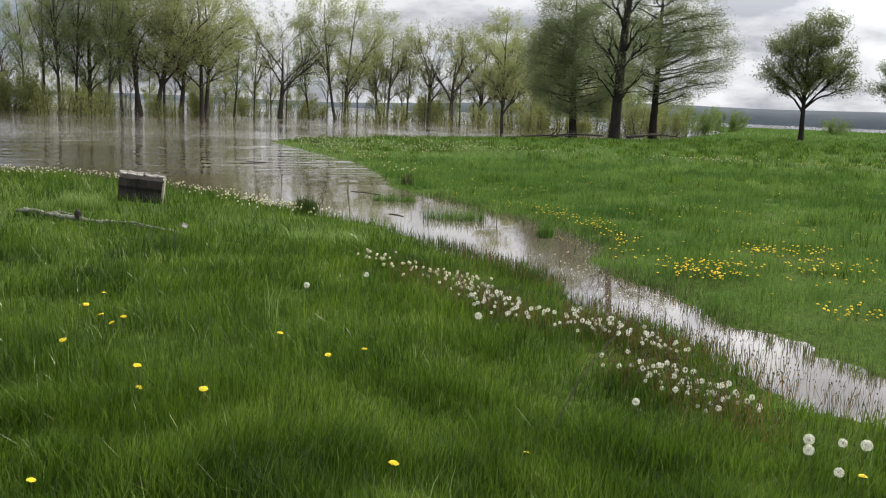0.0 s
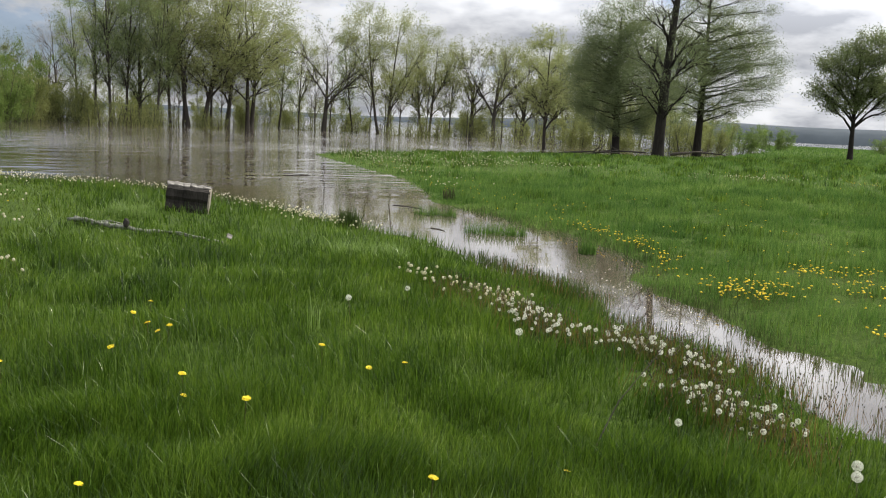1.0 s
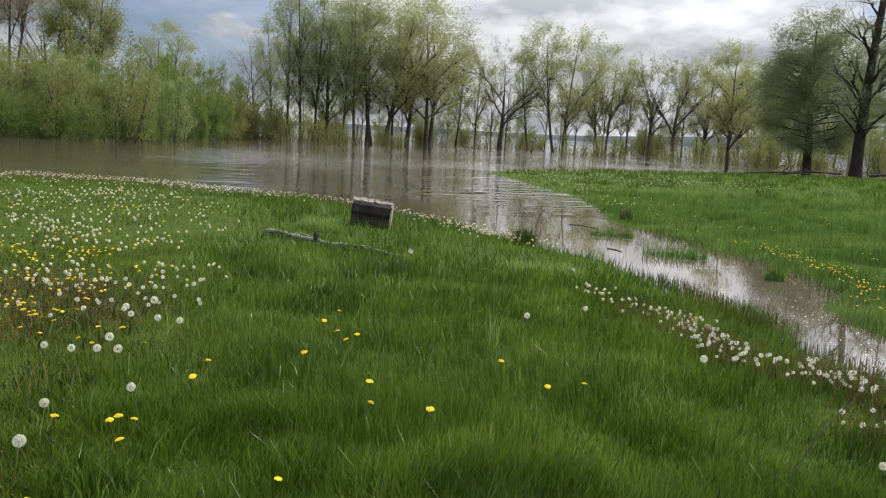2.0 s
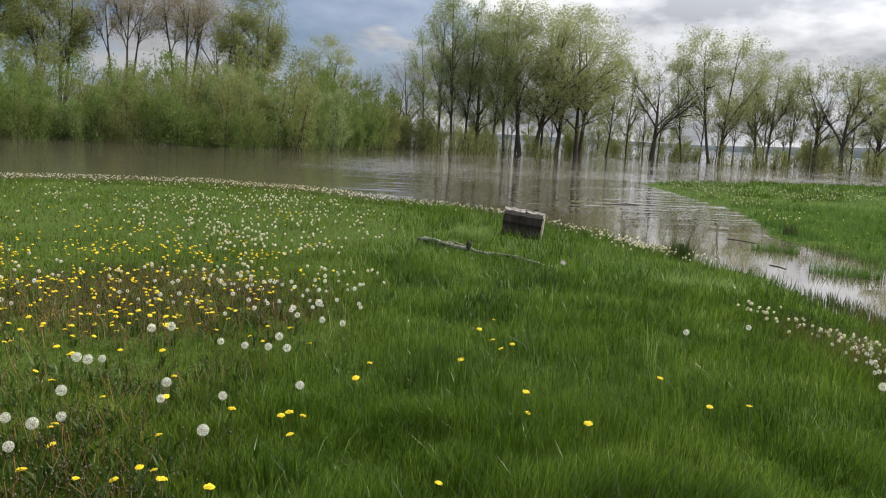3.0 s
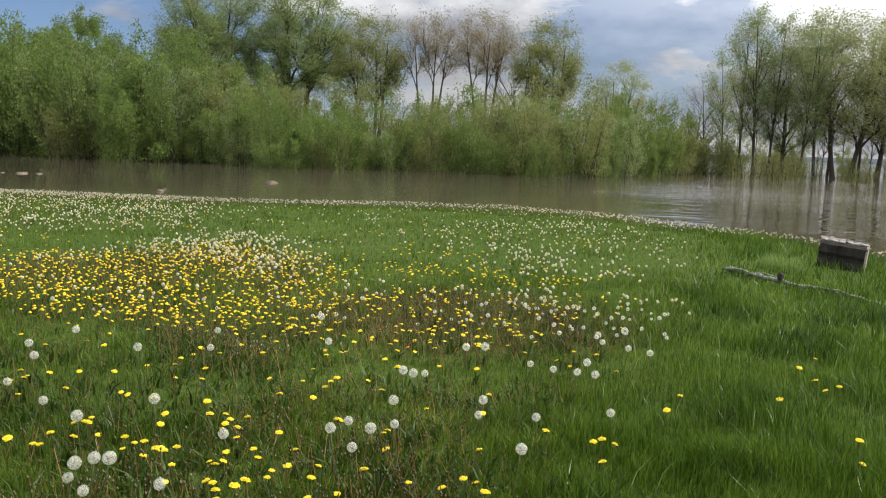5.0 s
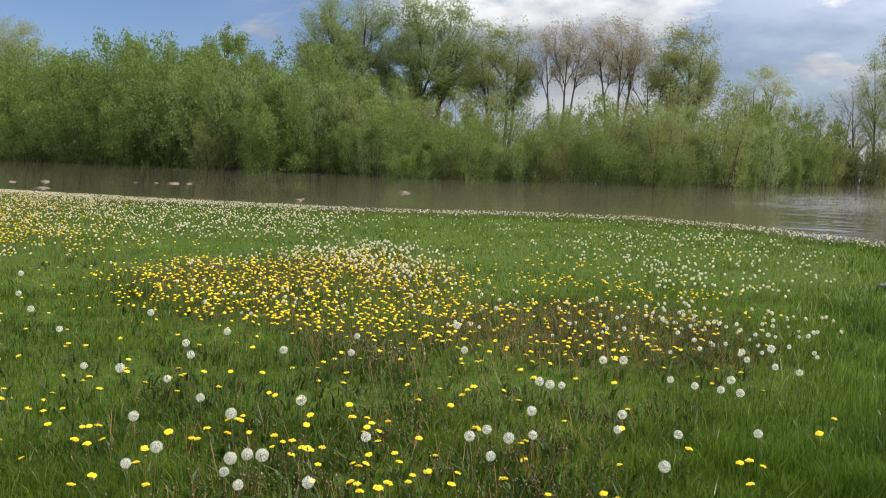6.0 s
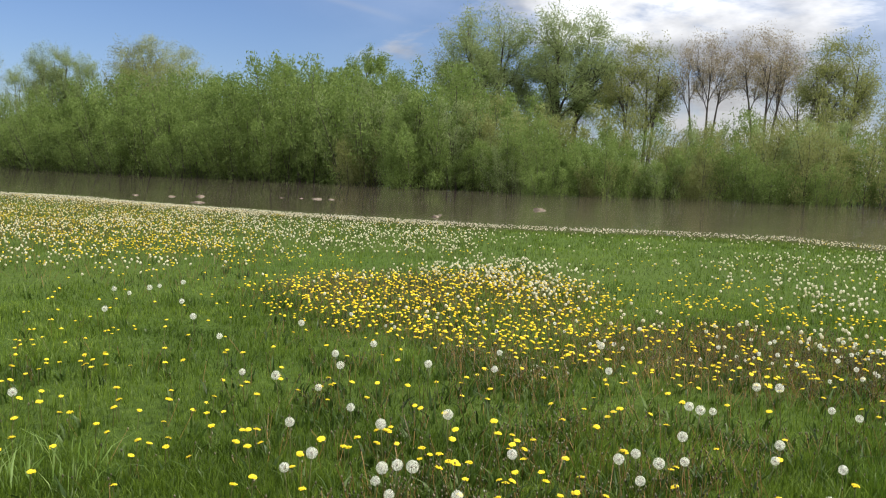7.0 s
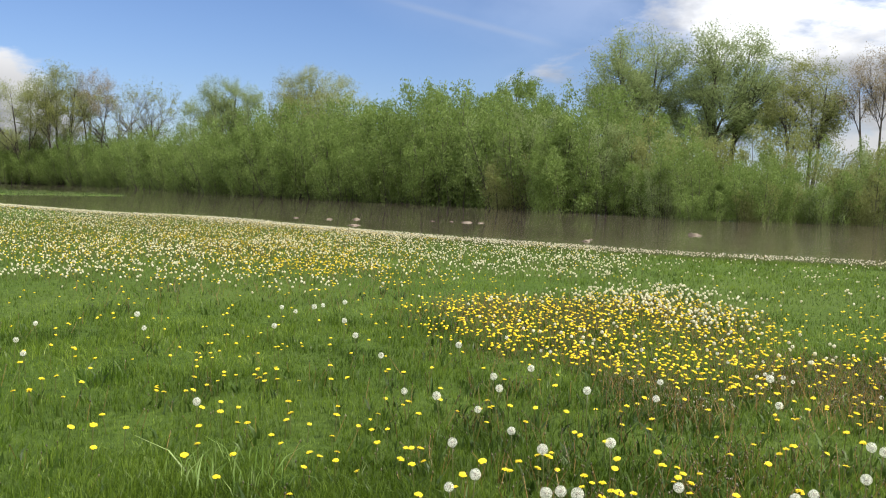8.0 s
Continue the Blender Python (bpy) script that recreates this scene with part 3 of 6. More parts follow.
def tree(name, seed, spec, leaf_mat, bark, label, category="tree", group=""):
    rng = np.random.default_rng(seed)
    wood, tips = Heap(), []
    root = new(name)
    for sx, sy, tilt, size in spec["stems"]:
        a = rng.uniform(0, 6.28)
        out = np.array([sx, sy, 0.0])
        d = unit(np.array([0, 0, 1.0]) + out * tilt)
        grow(rng, wood, tips, np.array([sx, sy, -0.7]), d, spec["height"] * size, spec["trunk"] * size, 0, spec)
    put("trunk", wood.mesh(name + "_trunk", True), bark, root)
    seg = np.array(tips)
    per = spec["leaves"] / len(seg)
    # leaves gather in clumps a metre or two across, with thinner places between
    ph = rng.uniform(0, 6.28, 3)
    q = seg.mean(1)
    dense = 0.3 + 2.2 * np.clip(0.25 + np.sin(1.9 * q[:, 0] + ph[0] + np.sin(1.3 * q[:, 2])) * np.sin(1.9 * q[:, 1] + ph[1]) * np.sin(1.7 * q[:, 2] + ph[2]), 0, 1)
    count = rng.poisson(per * dense / dense.mean())
    idx = np.repeat(np.arange(len(seg)), count)
    t = rng.uniform(0, 1.1, len(idx))[:, None]
    c = seg[idx, 0] * (1 - t) + seg[idx, 1] * t + np.clip(rng.normal(0, spec["fuzz"], (len(idx), 3)), -1.4 * spec["fuzz"], 1.4 * spec["fuzz"])
    crown = Heap()
    leaf_cards(crown, c, spec["leaf"], rng, spec.get("upright", 0.0), spec.get("slim", 0.55))
    put("crown", crown.mesh(name + "_crown"), leaf_mat, root)
    tagged(root, label, category, group)
    root["tall"] = float(max(seg[:, :, 2].max(), 1))
    return root


def bend(a, b, c, n):
    """A curve from a by way of b to c."""
    t = np.linspace(0, 1, n)[:, None]
    return (1 - t) ** 2 * a + 2 * t * (1 - t) * b + t * t * c


def groups_of(points, k, rng, flat=1.0):
    """Sort points into k clumps of neighbours."""
    w = points * np.array([1, 1, flat])
    mid = w[rng.choice(len(w), k, replace=False)]
    for _ in range(8):
        own = np.argmin(((w[:, None] - mid[None]) ** 2).sum(-1), 1)
        for j in range(k):
            if (own == j).any():
                mid[j] = w[own == j].mean(0)
    return own


def crown_tree(name, seed, tall, trunk_r, lobes, tips, limbs, rise, leaves, leaf, clump, leaf_mat, bark, label, group="", flat=1.0, lean=0.0, top=0.8, low=0.0, stems=1, hollow=0.45, droop=0.0, slim=0.6, bare_top=0.0, stout=1.0, taper=0.88, first=0.14):
    """A tree whose limbs, boughs and twigs reach out to fill a crown made of lobes (x, y, z, radius, half height).
    rise: how far below its end a limb leaves the trunk, for each metre outwards."""
    rng = np.random.default_rng(seed)
    root = new(name)
    wood = Heap()
    vol = np.array([r * r * hz for *_, r, hz in lobes])
    pick_l = rng.choice(len(lobes), tips, p=vol / vol.sum())
    d = rng.normal(size=(tips, 3))
    d /= np.linalg.norm(d, axis=1)[:, None]
    rad = rng.uniform(hollow ** 3, 1, tips)[:, None] ** (1 / 3)
    L = np.array(lobes)
    P = L[pick_l, :3] + d * rad * L[pick_l][:, [3, 3, 4]]
    P[:, 2] = np.maximum(P[:, 2], low + rng.uniform(0, 0.6, tips))
    # stems
    roots = []
    for k in range(stems):
        a = 6.28 * k / max(stems, 1) + rng.uniform(0, 1)
        off = 0.0 if stems == 1 else 0.35
        base = np.array([math.cos(a) * off, math.sin(a) * off, -0.9])
        end = np.array([lean * tall + math.cos(a) * off * 5 + rng.normal(0, 0.2), math.sin(a) * off * 5 + rng.normal(0, 0.2), tall * top])
        mid = (base + end) / 2 + rng.normal(0, 0.02 * tall, 3) * [1, 1, 0]
        c = bend(base, mid, end, 13)
        c += np.cumsum(rng.normal(0, 0.012 * tall / 13, c.shape) * [1, 1, 0], axis=0)
        r = trunk_r * (1 - taper * np.linspace(0, 1, 13) ** 0.8)
        r[0] *= 1.5
        r[1] *= 1.12
        tube(wood, c, r, 9)
        roots.append((c, r))
    own = groups_of(P, limbs, rng, flat)
    ends = []
    for j in range(limbs):
        mine = P[own == j]
        if not len(mine):
            continue
        goal = mine.mean(0)
        c, r = min(roots, key=lambda cr: np.linalg.norm(cr[0][8][:2] - goal[:2]))
        out = np.linalg.norm(goal[:2] - np.array([np.interp(goal[2], c[:, 2], c[:, 0]), np.interp(goal[2], c[:, 2], c[:, 1])]))
        z0 = np.clip(goal[2] - rise * out - rng.uniform(0, 0.08) * tall, (first + rng.uniform(0, 0.08)) * tall, c[-1][2])
        i = np.interp(z0, c[:, 2], np.arange(13))
        p0 = np.array([np.interp(i, np.arange(13), c[:, k]) for k in range(3)])
        r0 = min(float(np.interp(i, np.arange(13), r)) * 0.62, (0.02 + 0.011 * len(mine) ** 0.75 * trunk_r / 0.3) * stout)
        node_j = p0 + (goal - p0) * 0.62
        ctrl = p0 * 0.55 + node_j * 0.45 + np.array([0, 0, 0.16 * rise * out - droop * out * 0.2])
        cv = bend(p0, ctrl, node_j, 6) + rng.normal(0, 0.05, (6, 3)) * np.linspace(0, 1, 6)[:, None]
        rr = np.linspace(r0, r0 * 0.5, 6)
        tube(wood, cv, rr, 5, False)
        k2 = max(1, len(mine) // 7)
        sub = groups_of(mine, min(k2, len(mine)), rng)
        for m in range(k2):
            few = mine[sub == m]
            if not len(few):
                continue
            g2 = few.mean(0)
            t = rng.uniform(0.45, 1.0)
            i = t * 5
            p1 = cv[int(i)] if int(i) == 5 else cv[int(i)] + (cv[int(i) + 1] - cv[int(i)]) * (i - int(i))
            n2 = p1 + (g2 - p1) * 0.6
            c2 = bend(p1, p1 * 0.5 + n2 * 0.5 + rng.normal(0, 0.12, 3), n2, 4)
            r2 = r0 * 0.42
            tube(wood, c2, np.linspace(r2, r2 * 0.5, 4), 4, False)
            for tip in few:
                p2 = c2[int(rng.integers(1, 4))]
                c3 = bend(p2, (p2 + tip) / 2 + rng.normal(0, 0.15, 3) - [0, 0, droop * 0.3], tip, 3)
                tube(wood, c3, (r2 * 0.42, r2 * 0.3, r2 * 0.12), 3, False)
                ends.append((c3[1], tip))
    put("trunk", wood.mesh(name + "_trunk", True), bark, root)
    seg = np.array(ends)
    if bare_top:
        seg = seg[(seg[:, 1, 2] < tall * bare_top) | (rng.uniform(0, 1, len(seg)) < 0.3)]
    share = rng.gamma(1.6, 1.0, len(seg)) * (1.0 if flat > 1 else np.clip(0.5 + 0.8 * seg[:, 1, 2] / P[:, 2].max(), 0.2, 1.4))
    count = rng.poisson(leaves * share / share.sum())
    idx = np.repeat(np.arange(len(seg)), count)
    t = rng.uniform(-0.3, 1.0, len(idx))[:, None]
    c = seg[idx, 0] * (1 - t) + seg[idx, 1] * t + np.clip(rng.normal(0, clump, (len(idx), 3)), -1.5 * clump, 1.5 * clump)
    crown = Heap()
    leaf_cards(crown, c, leaf, rng, 0.0, slim)
    put("crown", crown.mesh(name + "_crown"), leaf_mat, root)
    tagged(root, label, "tree", group)
    root["tall"] = float(P[:, 2].max())
    return root


TALL = "tall trees standing in flood water"
cotton_a = crown_tree("cottonwood_tree", 11, 15, 0.21, [(0, 0, 10.0, 4.3, 4.8), (2.6, 0.6, 7.0, 3.0, 3.2), (-2.8, -0.5, 7.2, 3.0, 3.4), (0.5, 1, 4.6, 2.8, 2.0)], 620, 16, 1.45, 25000, 0.125, 0.30, LEAF_YELLOW, BARK,
                      "tall dark-trunked tree with sparse yellow-green spring leaves in flood water", TALL, stems=2, stout=1.5)
cotton_b = crown_tree("cottonwood_tree", 12, 15, 0.20, [(2.0, 0, 10.2, 3.6, 4.6), (-2.2, 0.4, 9.2, 3.6, 4.8), (0, 0, 5.4, 3.2, 2.4)], 620, 14, 1.5, 24000, 0.125, 0.30, LEAF_YELLOW, BARK,
                      "two-stemmed tree with thin yellow-green spring leaves in flood water", TALL, stems=2, stout=1.6)
cotton_c = crown_tree("cottonwood_tree", 13, 16, 0.18, [(0, 0, 11.2, 3.2, 4.8), (1.6, 0, 7.4, 2.8, 3.6), (-1.8, 0.8, 7.6, 2.8, 3.8), (0, 0, 4.4, 2.6, 2.0)], 540, 16, 1.5, 20000, 0.13, 0.30, LEAF_GREEN, BARK,
                      "leafy tall tree with several dark trunks standing in flood water", TALL, top=0.85, stems=2, stout=1.2)
cotton_d = crown_tree("cottonwood_tree", 21, 13, 0.15, [(0, 0, 8.4, 2.3, 4.5), (0.4, 0, 4.6, 1.9, 2.6)], 220, 10, 0.8, 5200, 0.14, 0.19, LEAF_OLIVE, BARK,
                      "slim tall tree with dull olive spring leaves in flood water", TALL, top=0.9)
cotton_e = crown_tree("cottonwood_tree", 23, 17, 0.16, [(0, 0, 11.6, 2.3, 5.2), (0.6, 0, 7.0, 2.0, 3.2)], 400, 15, 2.0, 10000, 0.125, 0.28, LEAF_GREEN, BARK,
                      "slim upright tree with grey-green spring leaves in flood water", TALL, top=0.93, stout=1.2, lean=0.02)
cotton_f = crown_tree("cottonwood_tree", 24, 17, 0.17, [(0.6, 0, 12.0, 2.7, 4.8), (-0.8, 0, 7.6, 2.2, 3.6)], 420, 14, 1.9, 10000, 0.125, 0.28, LEAF_YELLOW, BARK,
                      "slim tall tree with dark limbs and yellow-green leaves in flood water", TALL, top=0.9, stout=1.5, lean=-0.03)
maple_bare = crown_tree("bare_tree", 14, 14, 0.33, [(2.4, 0, 9.6, 3.4, 4.3), (-2.6, 0, 9.0, 3.4, 4.6), (0, 1.2, 5.4, 3.0, 1.9)], 420, 9, 1.0, 3200, 0.13, 0.16, LEAF_OLIVE, BARK,
                        "almost leafless forked tree with dark limbs in flood water", TALL, top=0.55, stout=1.7)
thin_bare = crown_tree("bare_tree", 15, 12, 0.15, [(0, 0, 7.6, 3.0, 4.2)], 320, 13, 1.0, 900, 0.10, 0.15, LEAF_BUD, BARK_PALE, "slender leafless tree with fine grey twigs at the water", TALL, top=0.75, stout=1.6)
poplar_a = crown_tree("poplar_tree", 16, 17, 0.34, [(0, 0, 11.6, 4.7, 5.2), (1.2, 0, 8.6, 4.4, 4.0), (-1.4, 0, 8.8, 4.4, 4.2)], 1000, 24, 1.5, 62000, 0.13, 0.30, LEAF_GREEN, BARK,
                      "tall rounded green tree rising behind the willow thicket", TALL, stout=1.5, hollow=0.2, first=0.30, stems=3, top=0.82)
poplar_b = crown_tree("poplar_tree", 17, 15, 0.22, [(0.2, 0, 10.6, 3.8, 4.2), (-1.0, 0, 8.4, 3.6, 3.4), (1.2, 0.6, 8.4, 3.6, 3.4)], 760, 16, 1.5, 25000, 0.13, 0.28, LEAF_OLIVE, BARK,
                      "olive-green tall tree with several dark stems behind the willow thicket", TALL, stems=3, top=0.75, stout=1.7, first=0.3)
bud_tree = crown_tree("budding_tree", 18, 15.5, 0.23, [(0, 0, 12.6, 3.2, 2.9), (1.7, 0, 10.9, 2.5, 2.5), (-1.7, 0.3, 10.8, 2.5, 2.5)], 760, 14, 1.8, 13000, 0.11, 0.28, LEAF_BUD, BARK,
                      "slim tree with reddish-brown buds and thin dark stems", TALL, stems=3, top=0.72, stout=2.4, hollow=0.1, first=0.34)
willow_tree = crown_tree("willow_tree", 22, 13, 0.3, [(0, 0, 8.6, 4.0, 4.2), (2.6, 0, 6.2, 3.0, 3.4), (-2.8, 0, 6.4, 3.0, 3.6)], 600, 16, 0.7, 26000, 0.16, 0.24, LEAF_WILLOW, BARK,
                         "broad domed willow in dense fresh green leaf", TALL)
small_tree = crown_tree("young_tree", 19, 10, 0.16, [(0, 0, 6.2, 2.5, 3.4), (0, 0, 4.4, 2.6, 1.8)], 460, 20, 0.9, 14000, 0.10, 0.18, LEAF_YELLOW, BARK,
                        "young vase-shaped tree with fine yellow-green leaves at the water's edge", top=0.85, hollow=0.3)
round_tree = crown_tree("round_tree", 20, 11, 0.27, [(0.7, 0, 9.2, 2.4, 1.7), (-1.5, 0, 8.0, 2.1, 1.6), (-2.6, 0.3, 5.6, 2.0, 1.4), (2.5, 0.4, 7.0, 2.1, 1.8), (3.2, -0.4, 5.0, 1.8, 1.1), (-1.0, 0, 4.8, 2.0, 1.2), (0.6, 0, 6.2, 2.6, 1.6)], 820, 24, 1.1, 36000, 0.125, 0.27, LEAF_DULL, BARK_DARK,
                        "rounded broad-leaved tree with dark trunk alone on the meadow", top=0.82, hollow=0.25, stout=1.3, first=0.2)

CYP = "cypresses at the meadow's edge"
cyp_left = crown_tree("cypress_tree", 31, 12, 0.38, [(0, 0, 5.8, 4.9, 4.0), (-0.3, 0, 8.3, 3.9, 3.6)], 1200, 70, 0.10, 125000, 0.10, 0.34, LEAF_CYPRESS, BARK_DARK,
                      "broad feathery dull-green cypress with dark straight trunk", CYP, flat=2.3, top=0.85, droop=0.25, low=1.6, slim=0.4, stout=0.45, hollow=0.0)
cyp_mid = crown_tree("cypress_tree", 32, 11.6, 0.40, [(0.4, 0, 5.6, 3.5, 2.8), (0.4, 0, 9.0, 3.0, 2.6)], 300, 18, 0.9, 9000, 0.095, 0.26, LEAF_CYPRESS, BARK_DARK,
                     "thick-trunked cypress with a broken split top and thin foliage", CYP, flat=2.0, top=0.93, droop=0.0, low=2.4, slim=0.4, bare_top=0.7, taper=0.55, stout=0.7)
cyp_right = crown_tree("cypress_tree", 33, 14.2, 0.36, [(1.0, 0, 6.6, 5.6, 3.6), (0.6, 0, 9.6, 4.9, 4.0)], 1300, 76, 0.12, 100000, 0.095, 0.28, LEAF_CYPRESS, BARK_DARK,
                       "airy wide cypress with level grey-green branches and dark trunk", CYP, flat=2.4, top=0.95, droop=0.2, low=2.6, slim=0.4, stout=0.5, hollow=0.15)


def bush_spec(rng, n, h, spread, **kw):
    st = []
    for k in range(n):
        a, r = rng.uniform(0, 6.28), spread * math.sqrt(rng.uniform(0.02, 1))
        st.append((r * math.cos(a), r * math.sin(a), 0.22 * rng.uniform(0.3, 1.3), rng.uniform(0.6, 1.05)))
    s = dict(height=h, trunk=0.04, stems=st, segs=(4, 2, 2), sides=(3, 3, 3), soft_tips=True, taper=(0.3, 0.4, 0.4), wiggle=(0.05, 0.1, 0.15), lift=(0.05, 0.2, 0.15),
             kids=(11, 3), start=(0.05, 0.12), angle=(34, 32), ratio=(0.34, 0.5), thin=(0.5, 0.6), shape=lambda f: 1.2 - 0.7 * f,
             leaves=12000, leaf=0.15, fuzz=0.19, upright=1.1, slim=0.42)
    s.update(kw)
    return s


BR = np.random.default_rng(3)
WIL = "willow thicket along the far bank"
bushes = [
    tree("willow_bush", 41, bush_spec(BR, 13, 5.6, 1.7), LEAF_WILLOW, BARK_PALE, "dense upright willow bush in fresh green leaf in flood water", "bush", WIL),
    tree("willow_bush", 42, bush_spec(BR, 15, 5.2, 2.0, leaves=11500), LEAF_WILLOW, BARK_PALE, "dense upright willow bush in fresh green leaf in flood water", "bush", WIL),
    tree("willow_bush", 43, bush_spec(BR, 12, 5.6, 1.6), LEAF_GREEN, BARK_PALE, "bright leafy willow bush with whippy shoots in flood water", "bush", WIL),
    tree("willow_bush", 44, bush_spec(BR, 14, 5.0, 1.9, leaves=10500, leaf=0.14), LEAF_OLIVE, BARK_PALE, "olive-brown willow bush with fine twigs in flood water", "bush", WIL),
    tree("willow_bush", 46, bush_spec(BR, 24, 5.4, 2.9, leaves=17000, leaf=0.14, fuzz=0.2, upright=0.6, slim=0.5), LEAF_WILLOW, BARK_PALE, "broad domed willow bush in fresh green leaf in flood water", "bush", WIL),
    tree("reed_bush", 45, bush_spec(BR, 16, 2.6, 1.8, leaves=1900, leaf=0.12), LEAF_OLIVE, BARK_PALE, "low yellowish shrub with thin shoots in flood water", "bush"),
]
MADE = set()


def plant(proto, az, dist, tall=None, turn=0.0, lean=(0, 0), wide=1.0):
    """Stand a tree or bush at an azimuth (degrees from +y towards +x) and distance, with its top at that height."""
    x, y = dist * math.sin(radians(az)), dist * math.cos(radians(az))
    return plant_at(proto, x, y, tall, turn, lean, wide)


def plant_at(proto, x, y, tall=None, turn=0.0, lean=(0, 0), wide=1.0):
    z = float(height(np.array([x]), np.array([y]))[0])
    s = 1.0 if tall is None else (tall - z) / proto["tall"]
    m = pose(x, y, z, lean[0], lean[1], turn) @ Matrix.Diagonal((s * wide, s * wide, s, 1))
    if proto.name not in MADE:
        MADE.add(proto.name)
        proto.matrix_basis = m
        return proto
    keep = proto.matrix_basis.copy()
    proto.matrix_basis = Matrix.Identity(4)
    ob = copy_thing(proto, m)
    proto.matrix_basis = keep
    return ob


# far bank: (azimuth, distance of the water line, elevation of the bush tops)
BANK = [(-104, 190, 2.4), (-97, 180, 2.6), (-93.6, 165, 2.9), (-90, 135, 3.3), (-86.7, 112, 4.0), (-83, 99, 4.5), (-75.6, 87, 5.7), (-69.7, 82, 6.5), (-66, 68, 6.8), (-61, 68, 5.6),
        (-57.5, 63, 4.4), (-54.5, 58, 3.9), (-50, 60, 3.3), (-46.6, 63, 3.6), (-43, 61, 4.0), (-37.4, 60, 4.4), (-34, 63, 4.0), (-31.5, 73, 3.3), (-29.4, 81, 2.6)]
BAZ, BD, BE = (np.array(c) for c in zip(*BANK))
pick = np.random.default_rng(77)
for set_back, grow_to, step in ((0.8, 0.45, 3.5), (2.5, 0.74, 3.6), (7.0, 0.92, 4.2), (12.0, 1.0, 5.0)):
    a = -103.0
    while a < -29.3:
        d = float(np.interp(a, BAZ, BD)) + set_back + pick.uniform(-0.8, 0.8)
        e = float(np.interp(a, BAZ, BE))
        h = (1.7 + d * math.tan(radians(e))) * grow_to * pick.uniform(0.98, 1.2)
        olive = 0.75 if (-40 < a < -36 or -64 < a < -62) else 0.28 if a > -58 else 0.08
        proto = bushes[3] if pick.uniform() < olive else bushes[int(pick.integers(0, 3))]
        if (set_back > 5 and a < -58) or a < -70:
            proto = bushes[4]
        plant(proto, a, d, h, pick.uniform(0, 360), wide=1.0 if h < 8 else 0.85)
        a += math.degrees(step / d) * pick.uniform(0.8, 1.2) * (1.0 if h < 8 else 1.25)

# tall trees behind the thicket: prototype, azimuth, distance, height, width
WEST_TREES = [
        (cotton_b, -98.8, 184, 21.5, 1.0), (poplar_b, -96.8, 182, 24.0, 1.0), (bud_tree, -94.9, 184, 23.5, 1.1), (maple_bare, -93.4, 176, 20.5, 1.0), (thin_bare, -92.6, 170, 19.5, 1.1), (maple_bare, -91.4, 168, 20.5, 1.3),
        (cotton_c, -89.0, 150, 16, 0.9), (poplar_a, -87.0, 132, 17.8, 0.95), (cotton_c, -85.2, 128, 16, 1.0), (poplar_b, -82.5, 122, 18.0, 1.0), (cotton_a, -81.3, 120, 18.2, 1.1), (cotton_a, -79.6, 118, 17.0, 1.0),
        (willow_tree, -73.2, 104, 14.0, 0.9), (willow_tree, -70.6, 102, 13.2, 0.8), (willow_tree, -67.6, 98, 15.2, 1.0), (willow_tree, -65.6, 96, 12.4, 0.8),
        (willow_tree, -77.0, 106, 12.2, 0.9), (willow_tree, -80.0, 112, 11.4, 0.9)]
NORTH_TREES = [
        (poplar_a, -60.1, 92, 19.2, 1.12), (poplar_a, -54.4, 92, 19.6, 1.2), (poplar_b, -49.5, 88, 15.8, 1.15), (bud_tree, -45.6, 86, 15.8, 1.0), (bud_tree, -42.0, 88, 16.4, 1.15),
        (maple_bare, -40.0, 92, 15.0, 0.9), (poplar_b, -37.7, 92, 16.4, 1.1), (cotton_a, -33.0, 88, 11.4, 1.1), (maple_bare, -31.0, 92, 9.0, 1.0), (cotton_d, -30.4, 100, 8.0, 1.3), (thin_bare, -29.4, 104, 9.0, 1.1), (cotton_d, -28.6, 118, 7.5, 1.3), (thin_bare, -28.2, 112, 7.0, 1.2)]
for proto, az, d, h, wide in WEST_TREES + NORTH_TREES:
    plant(proto, az, d, h, pick.uniform(0, 360), wide=wide)

# tree line in the water: prototype, azimuth, distance, height, lean
DROWNED_WEST = [
        (thin_bare, -27.4, 112, 13.0, (0, -9)), (thin_bare, -28.3, 115, 11.0, (0, -6)), (cotton_e, -26.5, 104, 14.5, (0, -2)), (cotton_f, -25.4, 95, 17.4, (0, -3)), (cotton_e, -24.5, 93, 17.6, (0, 1)),
        (cotton_e, -23.6, 95, 17.2, (0, -1)), (cotton_c, -22.8, 99, 15.0, (0, 0)), (cotton_e, -21.8, 90, 14.5, (0, 2)), (cotton_f, -20.9, 93, 17.0, (0, -2)), (cotton_e, -20.2, 99, 14.0, (0, 1)),
        (cotton_b, -19.3, 94, 17.6, (0, 0)), (cotton_f, -18.4, 98, 16.0, (0, 3)), (maple_bare, -17.5, 99, 14.0, (0, 6))]
